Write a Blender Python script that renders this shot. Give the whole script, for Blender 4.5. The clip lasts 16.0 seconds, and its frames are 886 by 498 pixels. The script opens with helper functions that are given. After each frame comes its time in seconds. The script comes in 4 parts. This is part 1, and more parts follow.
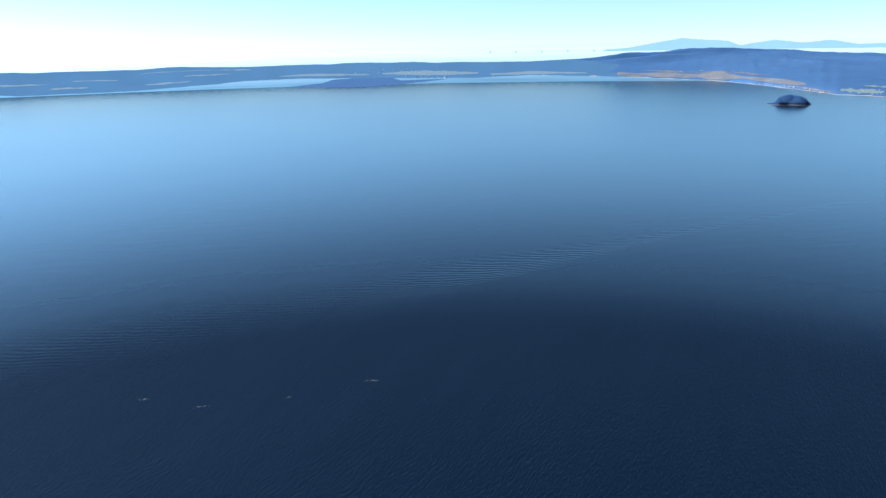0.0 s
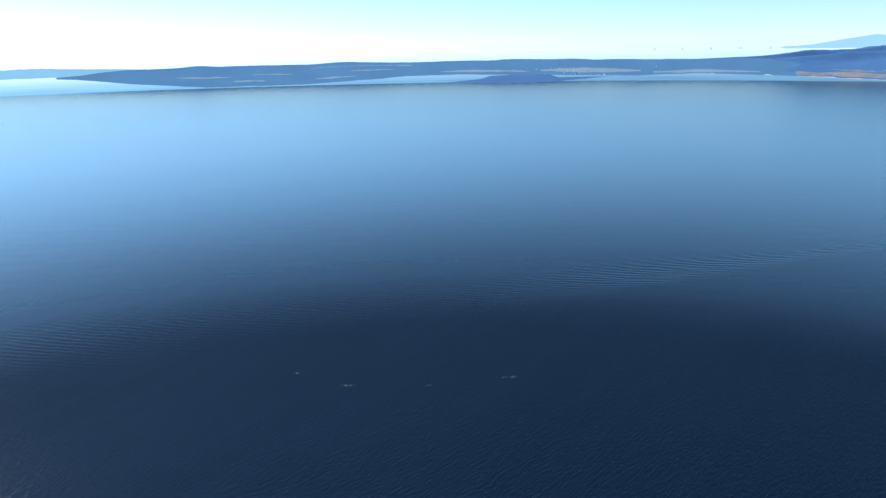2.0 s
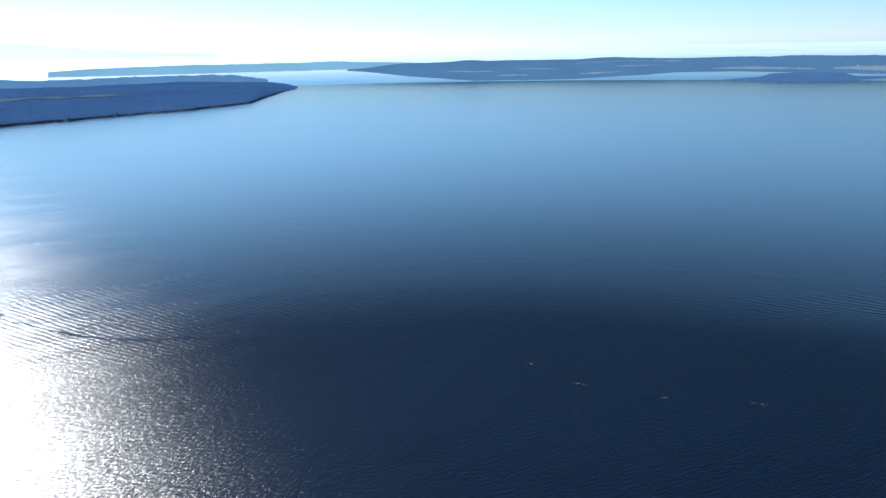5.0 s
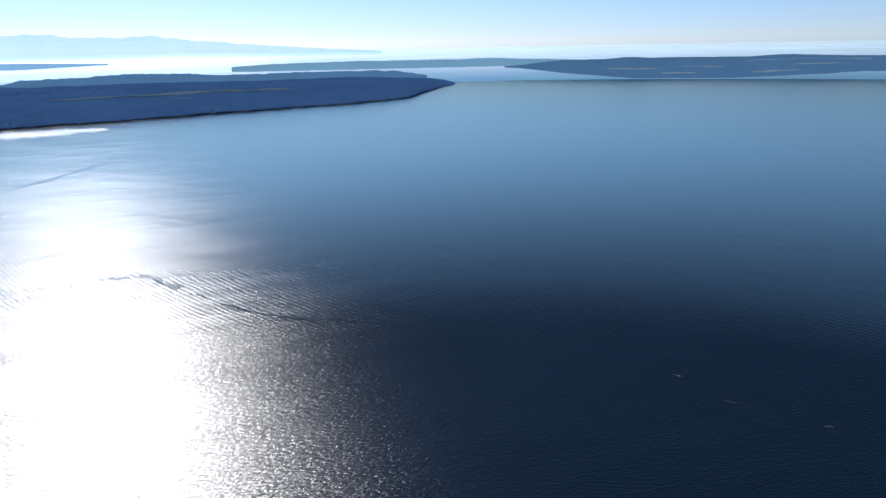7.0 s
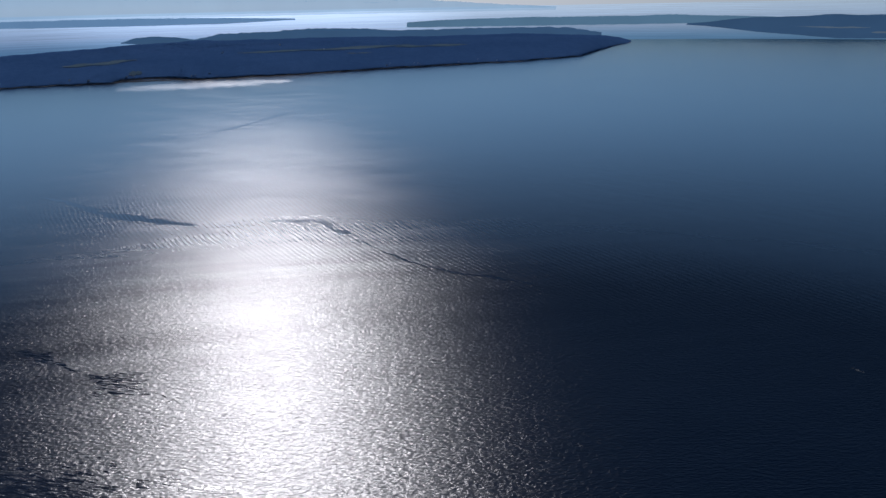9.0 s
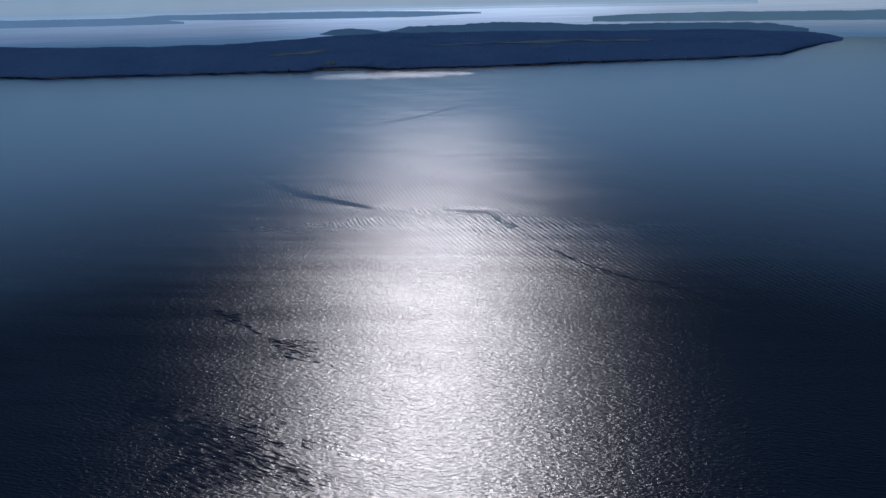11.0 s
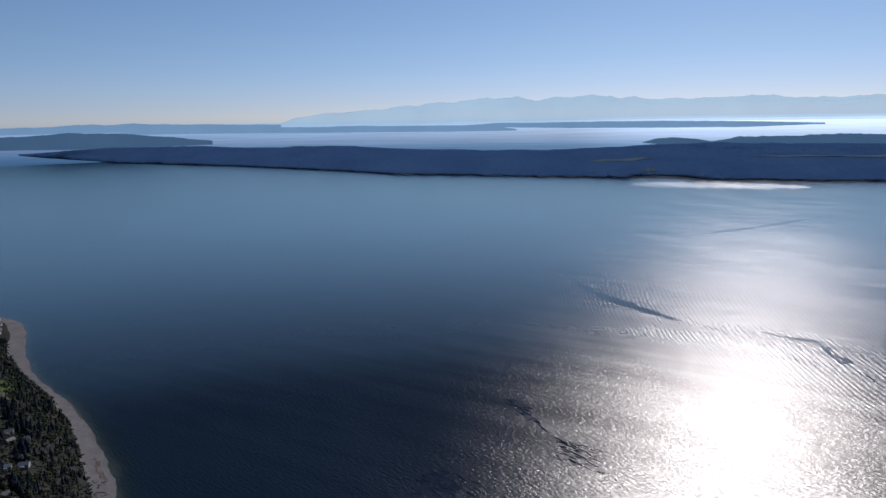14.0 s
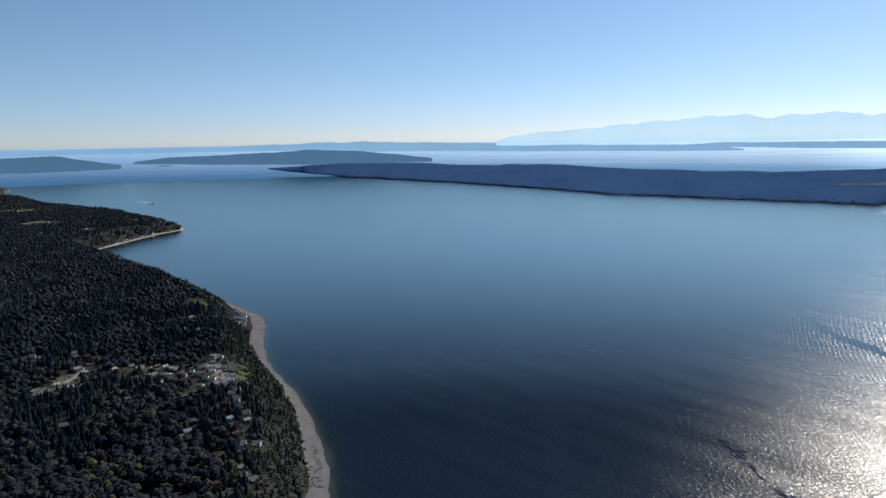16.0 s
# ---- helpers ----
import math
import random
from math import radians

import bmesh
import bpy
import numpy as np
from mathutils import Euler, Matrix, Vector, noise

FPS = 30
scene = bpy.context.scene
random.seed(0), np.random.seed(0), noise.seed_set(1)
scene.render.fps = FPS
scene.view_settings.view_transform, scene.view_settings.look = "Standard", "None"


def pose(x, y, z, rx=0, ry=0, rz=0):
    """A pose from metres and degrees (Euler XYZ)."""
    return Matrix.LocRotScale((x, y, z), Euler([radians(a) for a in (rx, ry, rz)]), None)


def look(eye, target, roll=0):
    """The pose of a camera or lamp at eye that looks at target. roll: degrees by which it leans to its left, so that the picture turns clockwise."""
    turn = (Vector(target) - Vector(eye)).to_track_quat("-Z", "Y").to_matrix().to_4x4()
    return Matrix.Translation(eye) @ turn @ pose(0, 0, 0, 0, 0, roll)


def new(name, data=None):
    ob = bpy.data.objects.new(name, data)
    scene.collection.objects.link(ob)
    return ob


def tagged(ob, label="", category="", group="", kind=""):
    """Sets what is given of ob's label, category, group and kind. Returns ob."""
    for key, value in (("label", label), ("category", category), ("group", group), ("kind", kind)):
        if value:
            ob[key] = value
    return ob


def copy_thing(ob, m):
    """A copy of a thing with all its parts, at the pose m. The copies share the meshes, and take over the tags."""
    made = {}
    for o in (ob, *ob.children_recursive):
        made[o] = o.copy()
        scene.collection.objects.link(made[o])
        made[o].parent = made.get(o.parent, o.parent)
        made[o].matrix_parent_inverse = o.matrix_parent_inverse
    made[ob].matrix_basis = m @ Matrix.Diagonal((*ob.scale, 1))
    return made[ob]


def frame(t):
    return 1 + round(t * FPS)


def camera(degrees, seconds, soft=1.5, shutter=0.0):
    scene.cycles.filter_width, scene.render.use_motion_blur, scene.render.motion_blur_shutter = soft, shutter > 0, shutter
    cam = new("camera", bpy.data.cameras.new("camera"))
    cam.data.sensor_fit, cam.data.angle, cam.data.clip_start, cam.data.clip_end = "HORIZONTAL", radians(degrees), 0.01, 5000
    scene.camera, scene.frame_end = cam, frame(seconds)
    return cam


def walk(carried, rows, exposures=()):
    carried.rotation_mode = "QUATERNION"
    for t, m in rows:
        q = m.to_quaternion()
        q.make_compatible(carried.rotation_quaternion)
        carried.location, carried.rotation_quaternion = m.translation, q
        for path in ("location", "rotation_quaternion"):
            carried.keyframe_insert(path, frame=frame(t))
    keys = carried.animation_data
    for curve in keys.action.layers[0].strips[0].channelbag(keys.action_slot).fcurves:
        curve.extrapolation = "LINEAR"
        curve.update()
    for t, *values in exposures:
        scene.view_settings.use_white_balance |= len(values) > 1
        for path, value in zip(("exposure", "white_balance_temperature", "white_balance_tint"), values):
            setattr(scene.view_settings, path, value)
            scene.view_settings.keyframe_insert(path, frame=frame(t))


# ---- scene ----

# ---------------------------------------------------------------- camera
H = 220.0                      # height of the camera above the sea
cam = camera(64.5, 16.0)
ROWS = [  # seconds, yaw, pitch, roll
    (0.0, 0.0, -16.21, -1.07), (0.5, 2.88, -16.22, -1.03), (1.0, 6.10, -16.25, -0.98),
    (1.5, 9.30, -16.26, -0.96), (2.0, 12.43, -16.27, -0.98), (2.5, 15.66, -16.29, -1.04),
    (3.0, 18.96, -16.30, -1.04), (3.5, 22.47, -16.29, -1.04), (4.0, 26.15, -16.29, -1.05),
    (4.5, 29.75, -16.30, -1.05), (5.8, 38.10, -16.31, -1.07), (7.0, 45.53, -16.33, -1.17),
    (7.5, 48.81, -16.31, -1.19), (8.0, 52.28, -16.34, -1.22), (8.5, 55.75, -16.97, -1.22),
    (9.0, 59.05, -19.36, -1.20), (9.25, 60.68, -19.68, -1.20), (10.2, 67.35, -19.85, -1.20),
    (11.2, 74.85, -19.28, -1.20), (11.5, 77.17, -18.72, -1.15), (12.0, 81.22, -17.46, -1.10),
    (12.5, 85.42, -15.98, -1.03), (13.0, 89.70, -14.27, -1.03), (13.5, 94.04, -12.54, -0.99),
    (14.0, 98.37, -10.76, -0.98), (14.5, 102.69, -9.24, -0.96), (15.0, 106.98, -9.02, -0.91),
    (15.5, 111.24, -9.01, -0.88), (16.0, 115.42, -9.01, -0.88),
]
EXPOSURES = [(0.0, 1.44, 5950, 8), (4.5, 1.15, 5950, 8), (7.0, 0.5, 6050, 11), (9.0, -0.48, 5900, 16), (12.5, -0.86, 5850, 18), (13.5, -0.4, 6150, 18), (14.5, 0.04, 6450, 15), (16.0, 0.42, 6600, 10)]
walk(cam, [(t, pose(0, 0, H, 90 + p, 0, y) @ pose(0, 0, 0, 0, 0, r)) for t, y, p, r in ROWS], EXPOSURES)

# ---------------------------------------------------------------- sky and sun
SUN_BEARING, SUN_HEIGHT = 75.0, 33.0       # degrees to the left of +y, degrees above the horizon
world = bpy.data.worlds.new("sky")
world.use_nodes = True
scene.world = world
wn = world.node_tree.nodes
sky = wn.new("ShaderNodeTexSky")
sky.sky_type, sky.sun_disc = "NISHITA", False
sky.sun_elevation, sky.sun_rotation = radians(SUN_HEIGHT), radians(-SUN_BEARING)
sky.air_density, sky.dust_density, sky.ozone_density = 0.6, 0.12, 4.0
wn["Background"].inputs["Strength"].default_value = 0.10
# sky tinted by height: grey-blue haze near the horizon, darkened overhead to dim reflections
haze = wn.new("ShaderNodeMix")
haze.data_type, haze.blend_type = "RGBA", "MULTIPLY"
haze.inputs[0].default_value = 1.0
height = wn.new("ShaderNodeSeparateXYZ")
dulling = wn.new("ShaderNodeValToRGB")
for at, tone in ((0.02, (0.70, 0.69, 0.76)), (0.10, (0.81, 0.82, 0.78)), (0.24, (0.96, 0.99, 0.90)), (0.40, (0.78, 0.78, 0.74)), (0.60, (0.42, 0.42, 0.42))):
    stop = dulling.color_ramp.elements.new(at)
    stop.color = (*tone, 1)
for end in (-1, 0):
    dulling.color_ramp.elements.remove(dulling.color_ramp.elements[end])
links = world.node_tree.links
links.new(wn.new("ShaderNodeTexCoord").outputs["Generated"], height.inputs[0])
links.new(height.outputs["Z"], dulling.inputs[0])
links.new(sky.outputs[0], haze.inputs[6])
links.new(dulling.outputs[0], haze.inputs[7])
links.new(haze.outputs[2], wn["Background"].inputs["Color"])

sun_data = bpy.data.lights.new("sun", "SUN")
sun_data.energy, sun_data.angle, sun_data.color = 5.0, radians(0.53), (1.0, 0.95, 0.88)
sun = new("sun", sun_data)
sa, se = radians(SUN_BEARING), radians(SUN_HEIGHT)
sun.matrix_world = look((-math.sin(sa) * math.cos(se) * 900, math.cos(sa) * math.cos(se) * 900, math.sin(se) * 900 + H), (0, 0, H))


# ---------------------------------------------------------------- geometry helpers
FLAT, REACH = 4300.0, 650.0   # flat sea to FLAT, then all is drawn in towards the horizon, FLAT + REACH away


def near(d):
    """Distance in the model of what is d metres away in the landscape."""
    d = np.asarray(d, float)
    return np.where(d < FLAT, d, FLAT + REACH * (np.maximum(d, FLAT) - FLAT) / (np.maximum(d, FLAT) - FLAT + REACH))


def place(bearing, d, z):
    """Points of the model from bearings (degrees left of +y), distances and heights above the sea."""
    b, d, z = np.radians(bearing), np.asarray(d, float), np.asarray(z, float)
    m = near(d)
    return np.stack(np.broadcast_arrays(-np.sin(b) * m, np.cos(b) * m, H + (z - H) * m / d), -1)


def curve_at(x, table, column):
    xs = [row[0] for row in table]
    order = np.argsort(xs)
    return np.interp(x, np.array(xs, float)[order], np.array([row[column] for row in table], float)[order])


def wobble(x, y, size, seed, octaves=4):
    """Smooth noise about -1 to 1 from sums of turned sines, for whole arrays."""
    rng = np.random.default_rng(seed)
    total, amp = np.zeros(np.broadcast(x, y).shape), 1.0
    for o in range(octaves):
        for k in range(4):
            a, ph, f = rng.uniform(0, 6.283), rng.uniform(0, 6.283), rng.uniform(0.7, 1.4) * 6.283 / size * 2 ** o
            total += amp * 0.38 * np.sin(f * (np.cos(a) * x + np.sin(a) * y) + ph + 1.3 * np.sin(0.6 * f * (np.sin(a) * x - np.cos(a) * y) + 2 * ph))
        amp *= 0.52
    return total


def fast_mesh(name, verts, faces, smooth=True, material=None):
    """A mesh from arrays; faces is an (n, 3) or (n, 4) array."""
    me = bpy.data.meshes.new(name)
    verts, faces = np.ascontiguousarray(verts, np.float32), np.ascontiguousarray(faces, np.int32)
    n, k = faces.shape
    me.vertices.add(len(verts))
    me.vertices.foreach_set("co", verts.ravel())
    me.loops.add(n * k)
    me.loops.foreach_set("vertex_index", faces.ravel())
    me.polygons.add(n)
    me.polygons.foreach_set("loop_start", np.arange(0, n * k, k, dtype=np.int32))
    me.polygons.foreach_set("use_smooth", np.full(n, smooth))
    me.update(calc_edges=True)
    me.validate()
    if material:
        me.materials.append(material)
    return me


def grid_faces(rows, cols):
    i = np.arange(rows * cols).reshape(rows, cols)
    return np.stack([i[:-1, :-1], i[1:, :-1], i[1:, 1:], i[:-1, 1:]], -1).reshape(-1, 4)


def part(name, bm, material, parent, label=""):
    me = bpy.data.meshes.new(name)
    bm.to_mesh(me)
    bm.free()
    me.materials.append(material)
    ob = new(name, me)
    ob.parent = parent
    return tagged(ob, label)


# ---------------------------------------------------------------- materials
def nodes_of(name):
    mat = bpy.data.materials.new(name)
    mat.use_nodes = True
    nt = mat.node_tree
    return mat, nt, nt.nodes["Principled BSDF"], nt.nodes["Material Output"]


def add(nt, kind, **sets):
    n = nt.nodes.new(kind)
    for key, value in sets.items():
        n.inputs[key.replace("_", " ")].default_value = value
    return n


def two_tone(name, dark, light, size, rough=0.9, bump=0.0, fine=6.0, by_object=0.0, island=0.0, stretch=None):
    """A matt surface whose colour wanders between two tones at a large and a fine scale."""
    mat, nt, bsdf, out = nodes_of(name)
    link = nt.links.new
    where = add(nt, "ShaderNodeNewGeometry")
    coord = where.outputs["Position"]
    if stretch:
        mp = add(nt, "ShaderNodeMapping", Scale=stretch)
        link(coord, mp.inputs["Vector"])
        coord = mp.outputs[0]
    n1 = add(nt, "ShaderNodeTexNoise", Scale=1.0 / size, Detail=4.0, Roughness=0.6)
    n2 = add(nt, "ShaderNodeTexNoise", Scale=fine / size, Detail=5.0, Roughness=0.65)
    link(coord, n1.inputs["Vector"])
    link(coord, n2.inputs["Vector"])
    mix = nt.nodes.new("ShaderNodeMath")
    mix.operation = "MULTIPLY_ADD"
    mix.inputs[1].default_value = 0.5
    half = nt.nodes.new("ShaderNodeMath")
    half.operation = "MULTIPLY"
    half.inputs[1].default_value = 0.5
    link(n2.outputs["Fac"], half.inputs[0])
    link(n1.outputs["Fac"], mix.inputs[0])
    link(half.outputs[0], mix.inputs[2])
    fac = mix.outputs[0]
    for amount, node, socket in ((by_object, "ShaderNodeObjectInfo", "Random"), (island, "ShaderNodeNewGeometry", "Random Per Island")):
        if amount:
            r = nt.nodes.new(node)
            m = nt.nodes.new("ShaderNodeMath")
            m.operation = "MULTIPLY_ADD"
            m.inputs[1].default_value = amount
            plus = nt.nodes.new("ShaderNodeMath")
            plus.operation = "ADD"
            plus.inputs[1].default_value = -amount / 2
            link(r.outputs[socket], m.inputs[0])
            link(fac, m.inputs[2])
            link(m.outputs[0], plus.inputs[0])
            fac = plus.outputs[0]
    ramp = nt.nodes.new("ShaderNodeValToRGB")
    ramp.color_ramp.elements[0].position, ramp.color_ramp.elements[0].color = 0.32, (*dark, 1)
    ramp.color_ramp.elements[1].position, ramp.color_ramp.elements[1].color = 0.68, (*light, 1)
    link(fac, ramp.inputs[0])
    link(ramp.outputs[0], bsdf.inputs["Base Color"])
    bsdf.inputs["Roughness"].default_value = rough
    bsdf.inputs["Specular IOR Level"].default_value = 0.0
    if bump:
        b = add(nt, "ShaderNodeBump", Strength=0.8, Distance=bump)
        link(n2.outputs["Fac"], b.inputs["Height"])
        link(b.outputs[0], bsdf.inputs["Normal"])
    return mat


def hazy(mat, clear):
    """Imitates haze: lets the air behind a far range through, by the part clear."""
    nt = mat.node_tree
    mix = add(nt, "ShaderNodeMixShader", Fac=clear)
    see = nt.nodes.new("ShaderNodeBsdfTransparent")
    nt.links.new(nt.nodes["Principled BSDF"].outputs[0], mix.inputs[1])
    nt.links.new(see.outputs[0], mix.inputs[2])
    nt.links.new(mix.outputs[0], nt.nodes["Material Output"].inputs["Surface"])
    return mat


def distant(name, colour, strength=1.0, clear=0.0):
    """Air-light painted as emission, for ranges so far off that only haze shows."""
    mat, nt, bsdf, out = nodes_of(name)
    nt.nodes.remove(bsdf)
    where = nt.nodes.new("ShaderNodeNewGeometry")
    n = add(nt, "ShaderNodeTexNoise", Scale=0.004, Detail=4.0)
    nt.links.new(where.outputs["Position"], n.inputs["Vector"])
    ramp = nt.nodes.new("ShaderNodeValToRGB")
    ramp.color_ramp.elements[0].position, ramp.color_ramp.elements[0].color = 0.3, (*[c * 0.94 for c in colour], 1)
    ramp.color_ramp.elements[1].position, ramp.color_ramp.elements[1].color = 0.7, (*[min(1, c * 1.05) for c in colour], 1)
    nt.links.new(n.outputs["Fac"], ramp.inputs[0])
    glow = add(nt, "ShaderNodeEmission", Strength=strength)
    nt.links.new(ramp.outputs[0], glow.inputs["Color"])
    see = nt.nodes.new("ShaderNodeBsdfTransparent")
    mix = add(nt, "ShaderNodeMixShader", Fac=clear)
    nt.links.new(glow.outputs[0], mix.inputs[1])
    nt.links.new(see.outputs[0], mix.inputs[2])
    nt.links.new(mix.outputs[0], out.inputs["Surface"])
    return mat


def math_node(nt, op, a, b=None):
    n = nt.nodes.new("ShaderNodeMath")
    n.operation = op
    for k, value in enumerate((a, b)):
        if value is None:
            continue
        if isinstance(value, (int, float)):
            n.inputs[k].default_value = value
        else:
            nt.links.new(value, n.inputs[k])
    return n.outputs[0]


def ramp_node(nt, value, a, b, low, high, smooth=False):
    """value from a to b becomes low to high, held beyond both ends."""
    n = nt.nodes.new("ShaderNodeMapRange")
    if smooth:
        n.interpolation_type = "SMOOTHSTEP"
    nt.links.new(value, n.inputs["Value"])
    for key, v in (("From Min", a), ("From Max", b), ("To Min", low), ("To Max", high)):
        n.inputs[key].default_value = v
    return n.outputs[0]


def sea_material(name, deep=(0.0007, 0.0036, 0.0104), steep=0.348, sparkle=0.057, ruffle=-0.13, boost=0.0):
    """Dark sea water: chop, ripples, the wash of a ship, bands of wind, and slicks, or ruffled shallows, where the attribute calm is set."""
    mat, nt, bsdf, out = nodes_of(name)
    nt.nodes.remove(bsdf)
    link = nt.links.new
    pos = nt.nodes.new("ShaderNodeNewGeometry").outputs["Position"]
    split = nt.nodes.new("ShaderNodeSeparateXYZ")
    link(pos, split.inputs[0])
    x, y = split.outputs["X"], split.outputs["Y"]

    def m(op, a, b=None):
        return math_node(nt, op, a, b)

    def tex(along, across, turn, detail=2.0, rough=0.55):
        """Noise whose features are along x across metres, drawn out towards turn degrees."""
        mp = add(nt, "ShaderNodeMapping", Scale=(along, across, 1e6), Rotation=(0, 0, radians(turn)))
        mp.vector_type = "TEXTURE"
        link(pos, mp.inputs["Vector"])
        t = add(nt, "ShaderNodeTexNoise", Scale=1.0, Detail=detail, Roughness=rough)
        link(mp.outputs[0], t.inputs["Vector"])
        return t.outputs["Fac"]

    ripple, chop, swell = tex(3.0, 0.95, 66, 2.0), tex(5.8, 1.8, 58, 2.0), tex(40.0, 15.0, 12, 3.0)
    bands, wisps, puffs = tex(420.0, 80.0, 24, 5.0, 0.6), tex(520.0, 190.0, 20, 6.0, 0.62), tex(230.0, 24.0, 68, 4.0, 0.6)
    rags = tex(11.0, 1.8, 46, 4.0, 0.7)

    # slicks and current lines: ragged where the attribute fades out
    calm = nt.nodes.new("ShaderNodeAttribute")
    calm.attribute_name = "calm"
    slick = ramp_node(nt, m("ADD", calm.outputs["Fac"], m("MULTIPLY", m("SUBTRACT", rags, 0.5), 2.6)), 0.45, 1.0, 0.0, 0.9, True)
    slick = m("MULTIPLY", slick, ramp_node(nt, calm.outputs["Fac"], 0.02, 0.3, 0.0, 1.0))
    length = nt.nodes.new("ShaderNodeVectorMath")         # far out the short waves merge
    length.operation = "LENGTH"
    link(pos, length.inputs[0])
    reach = length.outputs["Value"]
    alive = m("MULTIPLY", ramp_node(nt, slick, 0.0, 1.0, 1.0, 0.25), ramp_node(nt, reach, 600.0, 2100.0, 1.0, 0.05, True))

    # wash of a ship: curved crests, longer towards the far side of a band that widens to -x
    half = m("MAXIMUM", m("SUBTRACT", 61.0, m("MULTIPLY", x, 0.13)), 16.0)
    east = m("MAXIMUM", x, 0.0)
    side = m("DIVIDE", m("ADD", m("SUBTRACT", m("SUBTRACT", y, m("MULTIPLY", x, 0.6)), 660.0), m("MULTIPLY", m("MULTIPLY", east, east), 0.00015)), half)
    band = m("MULTIPLY", ramp_node(nt, side, -1.25, -0.5, 0.0, 1.0, True), ramp_node(nt, side, -0.1, 1.15, 1.0, 0.0, True))
    band = m("MULTIPLY", band, ramp_node(nt, x, -1080.0, -800.0, 0.0, 1.0, True))
    bend = m("ADD", m("MULTIPLY", x, 0.235), m("MULTIPLY", m("MULTIPLY", x, x), 0.00011))
    across = m("ADD", m("MULTIPLY", side, 0.5), 0.5)
    turns = m("SUBTRACT", m("DIVIDE", m("SUBTRACT", y, bend), 4.4), m("MULTIPLY", m("MULTIPLY", across, across), 11.0))
    turns = m("ADD", turns, m("MULTIPLY", swell, 1.6))
    wash = m("MULTIPLY", m("SINE", m("MULTIPLY", turns, 6.2832)), band)

    normal = None
    for height, depth, strength in ((swell, 0.1, None), (wash, 0.048, None), (chop, 0.41, alive), (ripple, 0.38, alive)):
        b = add(nt, "ShaderNodeBump", Strength=1.0, Distance=depth)
        link(height, b.inputs["Height"])
        if strength:
            link(strength, b.inputs["Strength"])
        if normal:
            link(normal, b.inputs["Normal"])
        normal = b.outputs[0]
        if height is wash:
            long_waves = normal

    # steep little faces, most of them turned across the run of the waves, throw the sun about
    breeze = ramp_node(nt, m("ADD", m("MULTIPLY", bands, 0.4), m("MULTIPLY", puffs, 0.6)), 0.36, 0.64, 0.0, 1.0, True)
    open_sea = ramp_node(nt, x, -650.0, -250.0, 1.0, 0.25, True)     # it blows in puffs out to the west
    breeze = m("ADD", m("MULTIPLY", m("SUBTRACT", breeze, 0.5), open_sea), 0.5)
    glitter = nt.nodes.new("ShaderNodeBsdfAnisotropic")
    glitter.distribution = "BECKMANN"
    glitter.inputs["Color"].default_value = (1, 1, 1, 1)
    glitter.inputs["Anisotropy"].default_value = 0.10
    run = nt.nodes.new("ShaderNodeCombineXYZ")
    run.inputs["X"].default_value = 1.0
    link(run.outputs[0], glitter.inputs["Tangent"])
    rough = m("ADD", ramp_node(nt, breeze, 0.0, 1.0, -0.022, 0.014), ramp_node(nt, reach, 500.0, 1700.0, steep, steep + 0.005))
    link(m("ADD", rough, m("MULTIPLY", slick, ruffle)), glitter.inputs["Roughness"])
    link(normal, glitter.inputs["Normal"])
    body = nt.nodes.new("ShaderNodeBsdfDiffuse")
    shoal = nt.nodes.new("ShaderNodeAttribute")           # sand and weed show through where the bottom rises
    shoal.attribute_name = "shoal"
    bottom = nt.nodes.new("ShaderNodeValToRGB")
    bottom.color_ramp.elements[0].color = (*deep, 1)
    bottom.color_ramp.elements[1].color = (0.034, 0.042, 0.036, 1)
    bottom.color_ramp.elements.new(0.55).color = (0.0036, 0.0080, 0.0080, 1)
    link(m("MULTIPLY", shoal.outputs["Fac"], m("ADD", 0.55, m("MULTIPLY", rags, 0.9))), bottom.inputs[0])
    link(bottom.outputs[0], body.inputs["Color"])
    wet = nt.nodes.new("ShaderNodeMixShader")
    link(m("MULTIPLY", ramp_node(nt, breeze, 0.0, 1.0, 0.8 * sparkle, 1.2 * sparkle), m("MULTIPLY", ramp_node(nt, reach, 400.0, 950.0, 1.24, 0.9, True), m("ADD", 1.0, m("MULTIPLY", slick, boost)))), wet.inputs[0])
    link(body.outputs[0], wet.inputs[1])
    link(glitter.outputs[0], wet.inputs[2])

    # a few facets stand steeper still
    steepest = add(nt, "ShaderNodeBsdfAnisotropic", Roughness=0.47)
    steepest.distribution = "BECKMANN"
    steepest.inputs["Color"].default_value = (1, 1, 1, 1)
    link(long_waves, steepest.inputs["Normal"])
    all_wet = add(nt, "ShaderNodeMixShader", Fac=0.02 * sparkle)
    link(wet.outputs[0], all_wet.inputs[1])
    link(steepest.outputs[0], all_wet.inputs[2])

    # the calmer faces mirror the sky, little from above and more towards grazing view
    mirror = nt.nodes.new("ShaderNodeBsdfAnisotropic")
    mirror.distribution = "BECKMANN"
    mirror.inputs["Color"].default_value = (0.92, 1.0, 0.94, 1)
    link(m("ADD", ramp_node(nt, wisps, 0.3, 0.7, 0.0, 0.025), ramp_node(nt, reach, 480.0, 560.0, 0.30, 0.195, True)), mirror.inputs["Roughness"])
    link(long_waves, mirror.inputs["Normal"])
    fres = add(nt, "ShaderNodeFresnel", IOR=1.4)
    link(long_waves, fres.inputs["Normal"])
    steeply = m("MULTIPLY", m("POWER", fres.outputs[0], 3.0), m("ADD", 33.0, m("MULTIPLY", slick, 4.0)))
